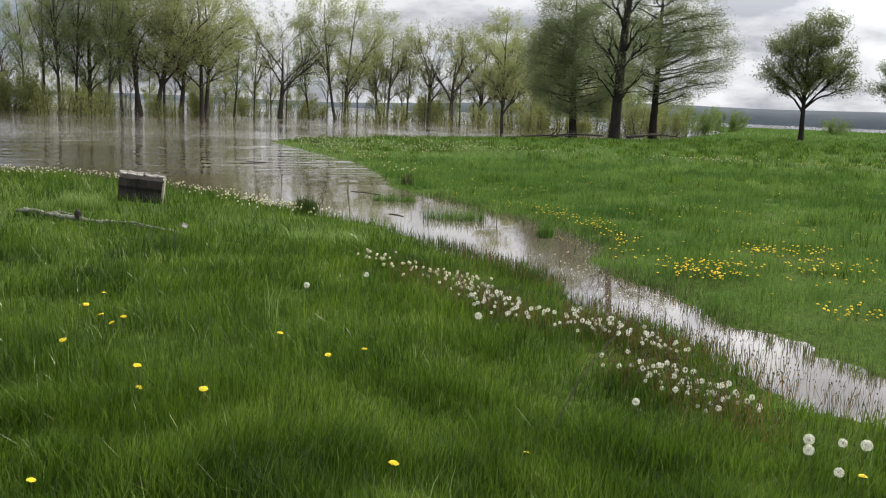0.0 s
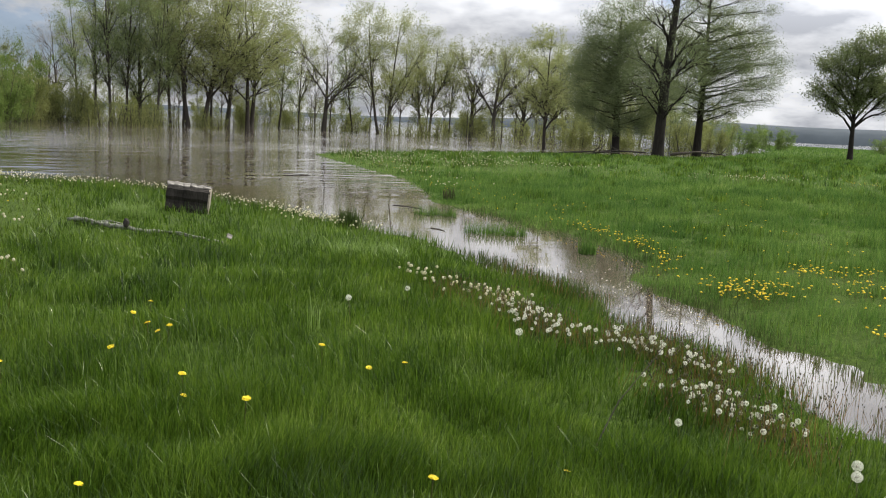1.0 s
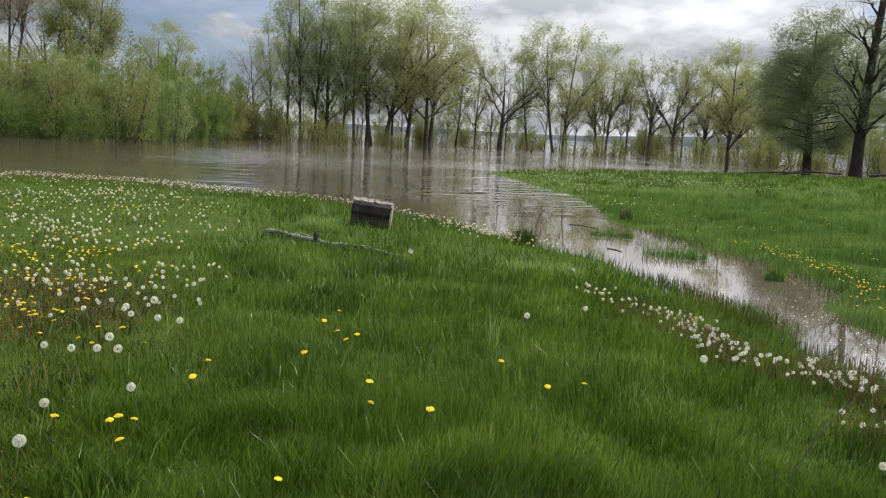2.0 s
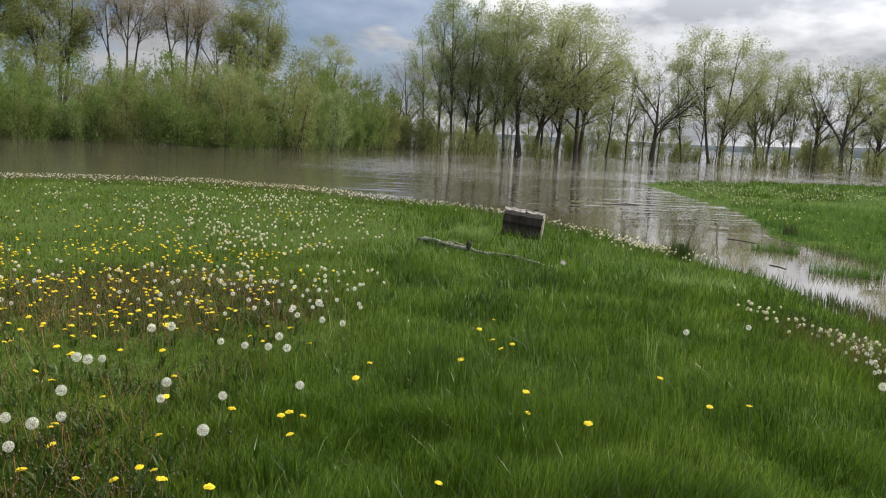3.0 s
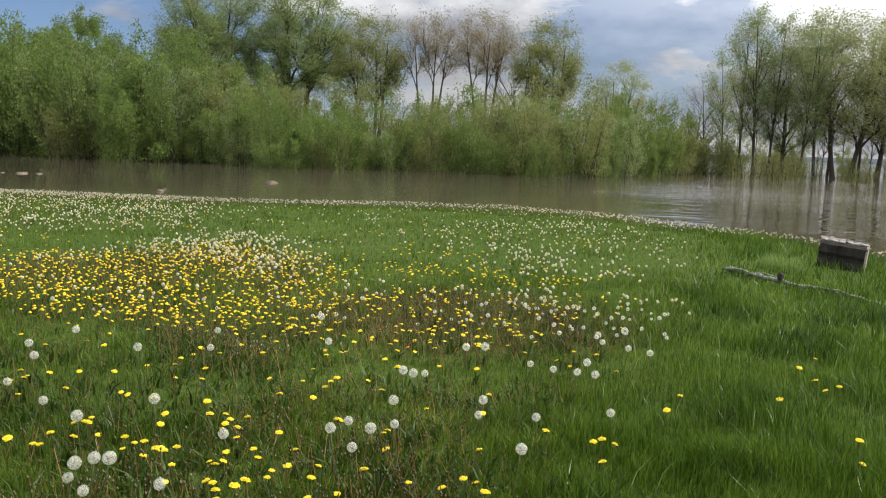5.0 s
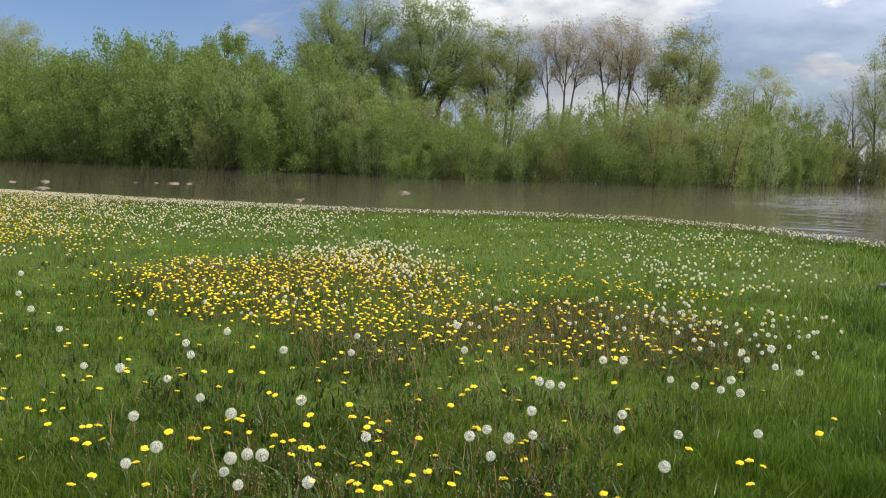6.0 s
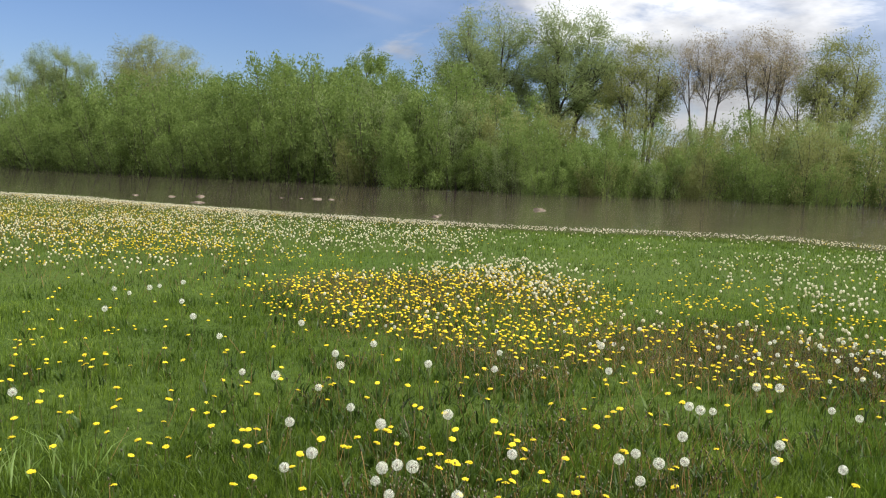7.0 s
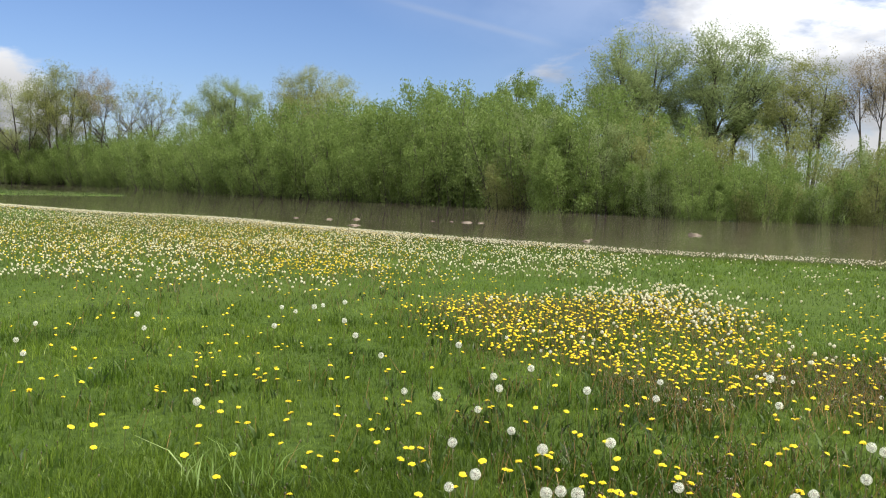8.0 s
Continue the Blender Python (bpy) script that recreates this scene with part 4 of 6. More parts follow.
DROWNED_EAST = [
        (cotton_a, -16.0, 97, 17.0, (0, 1)), (cotton_e, -14.2, 106, 13.0, (0, 0)), (cotton_f, -12.8, 112, 12.0, (0, 3)), (maple_bare, -11.2, 105, 14.2, (0, 0)), (cotton_e, -9.2, 112, 13.5, (0, 2)), (cotton_b, -7.2, 106, 16.6, (0, 0)),
        (cotton_a, -4.4, 114, 14.5, (0, 0)), (cotton_f, -2.8, 116, 13.0, (0, 0)), (maple_bare, -1.3, 115, 13.8, (0, -2)), (maple_bare, 0.2, 112, 13.8, (0, 4)), (cotton_b, 2.0, 118, 13.0, (0, 0)),
        (cotton_a, 5.2, 120, 14.0, (0, 0)), (cotton_c, 6.6, 105, 11.0, (0, 0))]
for proto, az, d, h, lean in DROWNED_WEST + DROWNED_EAST:
    plant(proto, az, d, h, pick.uniform(0, 360), lean=(lean[0] + pick.uniform(-3, 3), lean[1] + pick.uniform(-3, 3)), wide=pick.uniform(0.95, 1.3))
for az, d, h in ((-30.4, 84, 5.0), (-29.6, 88, 4.2), (-28.9, 92, 4.6), (-28.1, 96, 3.6), (-27.3, 94, 4.0), (-26.5, 92, 3.2)):
    plant(bushes[3], az, d, h, pick.uniform(0, 360), wide=1.1)
for proto, az, d, h in ((cotton_a, 9.6, 110, 9.0), (cotton_c, 12.2, 120, 8.0), (cotton_a, 10.8, 128, 9.0), (cotton_d, 14.4, 112, 6.5), (cotton_d, 15.4, 118, 5.5), (cotton_a, 7.6, 116, 10.5)):
    plant(proto, az, d, h, pick.uniform(0, 360), wide=1.2)
plant(small_tree, 3.65, 70, 10.2, 40)
plant(cyp_left, 8.4, 64, 11.4, 15)
plant(cyp_mid, 11.05, 53.5, 11.2, 290)
plant(cyp_right, 13.5, 69, 13.8, 0)
plant(round_tree, 22.5, 78, 11.3, 0)
plant(round_tree, 28.5, 105, 11.0, 20, wide=1.3)
for az, d, h in ((9.6, 78, 3.6), (12.2, 84, 4.2), (14.4, 90, 3.6), (15.6, 100, 3.8), (18.0, 150, 4.4), (24.4, 150, 3.2), (6.0, 90, 4.0)):
    plant(bushes[4 if d > 90 else 3], az, d, h, pick.uniform(0, 360), wide=1.1)
for az, d, h in ((-24.6, 86, 3.6), (-23.3, 85, 3.2), (-22.4, 86, 3.6), (-21.2, 87, 3.0), (-18.8, 90, 2.6), (-17.9, 90, 2.4), (-5.0, 102, 4.2), (-4.2, 103, 3.6), (2.2, 110, 4.0), (5.4, 98, 4.5), (7.0, 92, 4.2)):
    plant(bushes[5], az, d, h * 0.7, pick.uniform(0, 360))
for k in range(13):
    plant(bushes[5], -27.5 + 33.0 * (k + pick.uniform(0, 1)) / 13, pick.uniform(96, 118), pick.uniform(1.0, 2.8), pick.uniform(0, 360), wide=1.3)
# thinner growth further back in the water
for k in range(44):
    az = -27.0 + 35.0 * (k + pick.uniform(0, 1)) / 44
    proto = (cotton_d, cotton_d, thin_bare, thin_bare, maple_bare, bushes[3], bushes[3])[int(pick.integers(0, 7))]
    tall = pick.uniform(2.5, 5.0) if proto in bushes else pick.uniform(6, 13)
    plant(proto, az, pick.uniform(108, 145), tall, pick.uniform(0, 360), wide=0.9)


# ---- grass ----
GR = np.random.default_rng(101)
EDGE_X = np.array([-1.4, -2.1, -2.65, -3.46, -4.46, -6.9, -8.4, -9.5])
EDGE_Y = np.array([0.0, 2.3, 3.55, 5.7, 8.2, 13.2, 15.5, 19.0])


def tall_grass(x, y):
    """1 in the long grass by the inlet, 0 in the short flowery turf."""
    e = np.interp(y, EDGE_Y, EDGE_X) + 0.35 * np.sin(y * 2.3) * np.sin(y * 0.9 + 1)
    return np.clip((x - e) / 0.9 + 0.5, 0, 1)


def scatter(n, r0, r1, a0, a1, power):
    """Random places in a sector round the camera's stand; power 1 is even, lower crowds towards the stand."""
    u = GR.uniform(0, 1, n)
    k = power + 1
    r = (r0 ** k + (r1 ** k - r0 ** k) * u) ** (1 / k) * np.clip(GR.normal(1, 0.09, n), 0.75, 1.3)
    a = np.radians(GR.uniform(a0, a1, n) + (GR.normal(0, 5, n) if a1 - a0 < 350 else 0))
    return np.sin(a) * r - 0.13, np.cos(a) * r - 0.2, r


def drift_field(x, y):
    a = 2.2 * np.sin(x * 0.9 + 1.3 * np.sin(y * 0.7)) + 1.6 * np.sin(y * 1.1 + x * 0.4)
    s = 0.12 + 0.14 * np.sin(x * 2.1 + y * 1.7) * np.sin(x * 1.3 - y * 2.4)
    return np.stack([np.cos(a) * s, np.sin(a) * s], 1)


def clumps(x, y):
    return 1.0 + 0.42 * np.sin(x * 3.1 + 1.2 * np.sin(y * 2.7)) * np.sin(y * 3.7 + 0.8 * np.sin(x * 2.2)) + 0.26 * np.sin(x * 7.3 + y * 4.1) * np.sin(y * 8.3 - x * 5.2)


def grass_patch(heap, n, r0, r1, a0, a1, power, area, simple, wide, low, high, turf=None):
    """Blades over a sector; where turf is given, those of the short flowery turf go there."""
    x, y, r = scatter(n, r0, r1, a0, a1, power)
    d = signed_distance(x, y, area)
    keep = d > 0.02 - 0.2 * GR.uniform(0, 1, n) ** 2
    x, y, r, d = x[keep], y[keep], r[keep], d[keep]
    z = height(x, y) - 0.012
    tl = tall_grass(x, y) if area is SHORE else np.full(len(x), 0.75)
    h = (low + (high - low) * tl) * (1 + (clumps(x, y) - 1) * (1.0 if area is SHORE else 1.9))
    h = h * np.clip(0.8 + d / 0.8, 0.7, 1)
    w = np.maximum(0.0052, wide * r)
    z = np.maximum(z, -0.03)
    base, drift = np.stack([x, y, z], 1), drift_field(x, y) * (0.4 + 0.35 * tl)[:, None]
    short = tl + GR.normal(0, 0.18, len(x)) < 0.5 if turf is not None else np.zeros(len(x), dtype=bool)
    blades(heap, base[~short], h[~short], w[~short], GR, 0.44, drift[~short], simple)
    if short.any():
        blades(turf, base[short], h[short], w[short], GR, 0.6, drift[short], simple)


heap, turf = Heap(), Heap()
grass_patch(heap, 215000, 1.35, 4.5, -104, 34, 0.35, SHORE, False, 0.0011, 0.060, 0.125, turf)
grass_patch(heap, 135000, 4.5, 9.5, -104, 34, 0.6, SHORE, False, 0.0010, 0.066, 0.135, turf)
tagged(put("grass", heap.mesh("grass"), GRASS), "lush long green meadow grass with bent blades", "grass", kind="stuff")
heap = Heap()
grass_patch(heap, 55000, 0.15, 1.5, -180, 180, 0.9, SHORE, True, 0.006, 0.055, 0.125)
grass_patch(heap, 120000, 1.35, 5.0, 34, 256, 0.5, SHORE, True, 0.0042, 0.055, 0.125)
grass_patch(heap, 70000, 5.0, 16, 34, 256, 0.7, SHORE, True, 0.0028, 0.06, 0.13)
tagged(put("grass", heap.mesh("grass"), GRASS), "trodden green meadow grass on the near bank", "grass", kind="stuff")
heap = Heap()
grass_patch(heap, 190000, 9.5, 30, -104, 20, 0.8, SHORE, True, 0.0011, 0.07, 0.16, turf)
tagged(put("grass", heap.mesh("grass"), GRASS), "green meadow grass sloping to the flood water", "grass", kind="stuff")
tagged(put("grass", turf.mesh("grass"), GRASS_TURF), "short bright green turf between the dandelions", "grass", kind="stuff")
# pale bent blades, dry ones and painted glints, in loose patches of long grass
x, y, r = scatter(60000, 1.6, 10.5, -104, 34, 0.6)
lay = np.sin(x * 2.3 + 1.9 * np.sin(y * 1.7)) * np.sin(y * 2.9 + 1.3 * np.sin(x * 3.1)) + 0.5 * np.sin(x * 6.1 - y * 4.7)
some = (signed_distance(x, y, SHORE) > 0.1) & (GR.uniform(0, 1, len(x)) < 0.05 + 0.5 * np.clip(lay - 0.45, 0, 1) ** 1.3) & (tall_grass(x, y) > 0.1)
x, y, r = x[some], y[some], r[some]
heap = Heap()
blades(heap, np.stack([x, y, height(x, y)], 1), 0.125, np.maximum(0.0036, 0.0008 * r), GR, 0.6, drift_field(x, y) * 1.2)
tagged(put("grass", heap.mesh("grass"), GRASS_PALE), "pale glossy bent grass blades with glints in their colour", "grass", kind="stuff")
heap = Heap()
grass_patch(heap, 60000, 30, 75, -106, -60, 0.8, SHORE, True, 0.0010, 0.10, 0.15)
grass_patch(heap, 210000, 5.5, 26, -8, 36, 0.6, MEADOW, True, 0.0009, 0.06, 0.13)
x0, y0 = scatter(900, 6, 70, -10, 36, 0.8)[:2]
keep = signed_distance(x0, y0, MEADOW) > 0.4
x0, y0 = np.repeat(x0[keep], 34), np.repeat(y0[keep], 34)
x0, y0 = x0 + GR.normal(0, 0.16, len(x0)), y0 + GR.normal(0, 0.16, len(y0))
tuft = Heap()
blades(tuft, np.stack([x0, y0, height(x0, y0)], 1), 0.21, 0.0013 * np.hypot(x0, y0), GR, 0.3, None, True)
tagged(put("grass", tuft.mesh("grass"), GRASS), "darker grass tussocks in the meadow across the inlet", "grass", kind="stuff")
grass_patch(heap, 120000, 26, 95, -14, 36, 0.7, MEADOW, True, 0.0009, 0.08, 0.14)
grass_patch(heap, 45000, 95, 260, 5, 40, 0.7, MEADOW, True, 0.0010, 0.16, 0.26)
tagged(put("grass", heap.mesh("grass"), GRASS_FAR), "flat green meadow grass across the narrow inlet", "grass", kind="stuff")


def line_band(points, n, spread):
    """Random places along a polyline."""
    p = np.array(points, dtype=float)
    seg = np.linalg.norm(np.diff(p, axis=0), axis=1)
    t = GR.uniform(0, seg.sum(), n)
    c = np.concatenate([[0], np.cumsum(seg)])
    i = np.clip(np.searchsorted(c, t) - 1, 0, len(seg) - 1)
    f = ((t - c[i]) / seg[i])[:, None]
    q = p[i] * (1 - f) + p[i + 1] * f + GR.normal(0, spread, (n, 2))
    return q[:, 0], q[:, 1]


heap = Heap()
grass_patch(heap, 22000, 78, 112, -106, -90, 0.9, STRIP, True, 0.0010, 0.08, 0.12)
tagged(put("grass", heap.mesh("grass"), REED), "pale drowned grass on a low spit in the flood", "grass", kind="stuff")

# drowned sedge and grass along the inlet's edges
heap = Heap()
for pts, n, spread, h in (([(3.4, 4.6), (2.6, 5.0), (2.25, 5.6), (2.2, 6.1), (1.85, 6.7), (1.5, 7.2), (1.25, 7.8)], 950, 0.2, 0.12), ([(1.15, 8.3), (0.8, 9.1), (0.3, 9.8), (-0.1, 10.8)], 900, 0.16, 0.15),
                          ([(3.0, 5.5), (2.7, 6.3), (2.45, 7.0), (2.4, 7.8), (2.2, 8.5), (1.85, 9.2)], 900, 0.13, 0.09), ([(1.9, 9.8), (2.1, 11.0), (1.6, 12.9), (0.8, 14.2), (-0.3, 16.8)], 700, 0.2, 0.12)):
    x, y = line_band(pts, n, spread)
    z = np.minimum(height(x, y), 0.05) - 0.02
    blades(heap, np.stack([x, y, z], 1), h + 0.03, np.maximum(0.005, 0.0011 * np.hypot(x, y)), GR, 0.18)
tagged(put("sedge", heap.mesh("sedge"), REED), "thin drowned sedge standing in shallow water", "sedge", kind="stuff")


def grass_tuft(name, x, y, rx, ry, n, h, width, material, label, lean=0.35):
    a = GR.uniform(0, 6.28, n)
    r = np.sqrt(GR.uniform(0, 1, n))
    bx, by = x + np.cos(a) * r * rx, y + np.sin(a) * r * ry
    z = height(bx, by) - 0.01
    hp = Heap()
    base = np.stack([bx - x, by - y, z - z.min()], 1)
    blades(hp, base, h - np.minimum(z, 0), width, GR, lean)
    ob = put(name, hp.mesh(name), material)
    ob.location = (x, y, float(z.min()))
    return tagged(ob, label, "grass tuft")


grass_tuft("grass_tuft", -0.85, 18.6, 0.13, 0.09, 60, 0.27, 0.014, SPENT, "brown dead sedge tuft standing in the water", 0.15)
grass_tuft("grass_tuft", -2.05, 12.5, 0.16, 0.12, 260, 0.30, 0.016, REED, "dark green sedge tuft on the muddy bank", 0.3)
grass_tuft("grass_tuft", -1.12, 15.6, 0.22, 0.12, 260, 0.16, 0.016, GRASS_FAR, "small grass island drowned in the inlet")
grass_tuft("grass_tuft", -0.72, 15.55, 0.18, 0.1, 200, 0.14, 0.016, GRASS_FAR, "small grass island drowned in the inlet")
grass_tuft("grass_tuft", 0.15, 13.3, 0.5, 0.2, 620, 0.17, 0.014, GRASS_FAR, "long grass island drowned in the inlet")
grass_tuft("grass_tuft", 1.44, 11.75, 0.13, 0.13, 200, 0.22, 0.013, GRASS_FAR, "upright green grass tuft at the inlet's edge", 0.2)
grass_tuft("grass_tuft", -1.3, 9.5, 0.45, 0.3, 420, 0.22, 0.009, GRASS_PALE, "pale dry grass tuft lying over", 0.7)
grass_tuft("grass_tuft", -4.75, 11.0, 0.35, 0.2, 320, 0.24, 0.010, GRASS_PALE, "grey-green bent grass tuft beside the log", 0.6)
grass_tuft("grass_tuft", -1.13, 5.5, 0.05, 0.05, 12, 0.36, 0.008, GRASS_PALE, "three pale stalks rising from the grass", 0.45)
grass_tuft("grass_tuft", -4.3, -0.15, 0.34, 0.30, 75, 0.17, 0.008, GRASS_PALE, "light green broad-bladed grass tuft", 0.9)
grass_tuft("grass_tuft", -6.5, -0.85, 0.22, 0.2, 110, 0.15, 0.012, GRASS, "dark green broad-bladed grass tuft", 0.6)
grass_tuft("grass_tuft", -8.25, 2.05, 0.4, 0.3, 160, 0.18, 0.014, GRASS, "dark green broad-bladed grass tuft", 0.5)
grass_tuft("grass_tuft", -2.05, 2.5, 0.2, 0.15, 160, 0.17, 0.010, GRASS, "dark green broad-bladed grass tuft", 0.5)

# ---- dandelions ----
def ball(rng, radius, n, size):
    """A round seed head: small three-cornered tufts all over a sphere."""
    k = np.arange(n) + 0.5
    phi = np.arccos(1 - 2 * k / n)
    th = np.pi * (1 + 5 ** 0.5) * k + rng.normal(0, 0.25, n)
    phi = phi + rng.normal(0, 0.07, n)
    d = np.stack([np.cos(th) * np.sin(phi), np.sin(th) * np.sin(phi), np.cos(phi)], 1)
    u = np.cross(d, rng.normal(size=(n, 3)))
    u /= np.linalg.norm(u, axis=1)[:, None]
    w = np.cross(d, u)
    c = d * radius
    v = np.stack([c + u * size, c - u * size * 0.5 + w * size * 0.87, c - u * size * 0.5 - w * size * 0.87], 1)
    return v.reshape(-1, 3)


def petals(rng, radius, rows):
    """A domed yellow head: rows of strap petals round the middle."""
    out = []
    for r, z, n in rows:
        a = (np.arange(n) + rng.uniform(0, 1)) * 2 * np.pi / n + rng.normal(0, 0.06, n)
        da = np.pi / n * 1.15
        inner = np.stack([np.cos(a) * r * 0.1, np.sin(a) * r * 0.1, np.full(n, z + 0.002)], 1)
        o1 = np.stack([np.cos(a - da) * r, np.sin(a - da) * r, np.full(n, z) + rng.normal(0, 0.0015, n)], 1)
        o2 = np.stack([np.cos(a + da) * r, np.sin(a + da) * r, np.full(n, z) + rng.normal(0, 0.0015, n)], 1)
        out.append(np.stack([inner, o1, o2], 1).reshape(-1, 3))
    return np.concatenate(out) * radius / 0.02


def stem_mesh(name, h, bend, r=0.0026):
    hp = Heap()
    t = np.linspace(0, 1, 5)
    tube(hp, np.stack([bend * t * t, 0.3 * bend * t, h * t - 0.02 * (1 - t)], 1), np.full(5, r), 5)
    return hp.mesh(name, True)


def dandelion_clock(h, bend, seed):
    rng = np.random.default_rng(seed)
    root = new("dandelion_clock")
    put("stem", stem_mesh("clock_stem", h, bend), STEM, root, "thin brownish hollow stem")
    hp = Heap()
    v = ball(rng, 0.0235, 1500, 0.00122)
    hp.add(v, np.arange(len(v)), np.full(len(v) // 3, 3))
    v = ball(rng, 0.0195, 350, 0.0012)
    hp.add(v, np.arange(len(v)), np.full(len(v) // 3, 3))
    head = put("seed_head", hp.mesh("seed_head"), FLUFF, root, "round white fluffy seed head")
    head.location = (bend, 0.3 * bend, h + 0.018)
    hp = Heap()
    v = ball(rng, 0.0070, 34, 0.0042)
    hp.add(v, np.arange(len(v)), np.full(len(v) // 3, 3))
    put("core", hp.mesh("seed_core"), SEEDS, head, "brown seed core")
    return tagged(root, "white dandelion clock on a thin bent stem in the meadow", "dandelion", "dandelion clocks")


def dandelion_flower(h, bend, seed):
    rng = np.random.default_rng(seed)
    root = new("dandelion_flower")
    put("stem", stem_mesh("flower_stem", h, bend), STEM, root, "thin green-brown stem")
    hp = Heap()
    v = petals(rng, 0.0195, ((0.02, 0.0, 16), (0.017, 0.003, 13), (0.012, 0.005, 10), (0.007, 0.006, 7)))
    hp.add(v, np.arange(len(v)), np.full(len(v) // 3, 3))
    head = put("flower_head", hp.mesh("flower_head"), LEMON, root, "flat yellow many-petalled head")
    head.location = (bend, 0.3 * bend, h)
    head.rotation_euler = (rng.normal(0, 0.14), rng.normal(0, 0.14), 0)
    hp = Heap()
    tube(hp, [(0, 0, -0.012), (0, 0, -0.006), (0, 0, 0.001)], (0.003, 0.007, 0.008), 6)
    put("sepal_cup", hp.mesh("sepal_cup", True), STEM, head, "green cup under the petals")
    return tagged(root, "yellow dandelion flower on a short stem in the meadow", "dandelion", "yellow dandelions")


CLOCKS = [dandelion_clock(h, b, k) for k, (h, b) in enumerate(((0.17, 0.01), (0.20, -0.02), (0.15, 0.03), (0.22, 0.015)))]
FLOWERS = [dandelion_flower(h, b, 50 + k) for k, (h, b) in enumerate(((0.13, 0.01), (0.16, -0.015), (0.10, 0.02), (0.145, 0.0)))]
FRESH = {ob.name for ob in CLOCKS + FLOWERS}


def stand(proto, x, y, s=1.0, rng=GR):
    z = float(height(np.array([x]), np.array([y]))[0])
    m = pose(x, y, z, rng.normal(0, 4), rng.normal(0, 4), rng.uniform(0, 360)) @ Matrix.Diagonal((s, s, s, 1))
    if proto.name in FRESH:
        FRESH.discard(proto.name)
        proto.matrix_basis = m
        return
    keep = proto.matrix_basis.copy()
    proto.matrix_basis = Matrix.Identity(4)
    copy_thing(proto, m)
    proto.matrix_basis = keep


# those that stand out one by one
NEAR_CLOCKS = [(-2.96, 1.18), (-2.27, 2.37), (-3.15, 1.02), (-3.15, 1.06), (-3.24, 0.99), (-3.25, 1.04), (-2.86, 1.98), (-2.89, 1.95), (-3.31, 1.10), (-3.46, 0.71), (-2.92, 2.13), (-2.86, 2.23), (-3.54, 0.82),
               (-3.01, 2.13), (-3.30, 1.71), (-3.04, 2.41), (-2.60, 2.94), (-3.72, 1.24), (-2.83, 2.75), (-3.68, 1.55), (-2.37, 3.25), (-3.96, 0.88), (-2.90, 2.92), (-4.11, 1.24), (-3.42, 2.88), (-3.44, 3.03),
               (-3.53, 2.93), (-2.87, 3.59), (-2.81, 3.76), (-2.90, 3.82), (-3.14, 3.74), (-3.42, 3.52), (-3.23, 3.70)]
MORE_CLOCKS = [(-4.82, 1.08), (-4.79, 1.28), (-4.87, 1.44), (-5.09, -0.26), (-4.57, 2.37), (-3.68, 3.62), (-5.08, 0.95), (-4.83, 2.03), (-2.86, 4.40), (-4.37, 3.05), (-5.21, 1.55), (-3.09, 4.49), (-3.21, 4.65),
               (-3.32, 4.58), (-4.66, 3.25), (-5.07, 2.71), (-5.43, 1.92), (-3.44, 4.66), (-6.04, 1.01), (-6.38, 1.75), (-6.72, -1.38), (-7.06, 1.06), (-7.06, -1.51), (-7.55, 0.42), (-7.64, 1.07), (-7.75, -0.62),
               (-7.90, -0.70), (-8.10, -1.50), (-8.34, 0.95), (-8.69, 0.79), (-8.63, 1.27), (-8.73, 0.64), (-8.69, 1.03)]
BANK_CLOCKS = [(1.67, 3.66), (1.78, 3.52), (1.87, 3.53), (1.66, 3.20), (1.63, 3.46), (-0.95, 5.95), (-0.62, 6.90), (0.25, 5.40), (1.05, 4.20)]
NEAR_FLOWERS = [(-2.16, 2.08), (-2.20, 3.02), (-2.21, 2.91), (-2.13, 2.83), (-2.24, 2.93), (-2.30, 3.62), (-2.36, 3.90), (-2.03, 4.44), (-2.27, 5.52), (-2.03, 4.91), (-1.89, 4.85), (-1.94, 4.91), (-1.47, 3.98),
                (-1.38, 3.75), (-1.05, 3.62), (-1.41, 2.76), (-0.93, 4.79), (-3.23, 2.28), (-3.20, 1.88), (-3.06, 1.87), (-3.05, 1.68), (-2.86, 1.51), (-2.94, 1.42), (-2.84, 1.38), (-3.50, 1.80), (-3.43, 1.82),
                (-3.57, 1.76), (-2.67, 1.67), (-2.62, 1.88), (-2.30, 1.83), (-1.97, 2.09), (-3.62, 0.51), (-3.56, 0.58), (-3.76, 0.84), (-3.34, 0.74), (-4.02, 1.06), (-3.80, 1.10), (-3.91, 1.35), (-3.59, 1.36)]
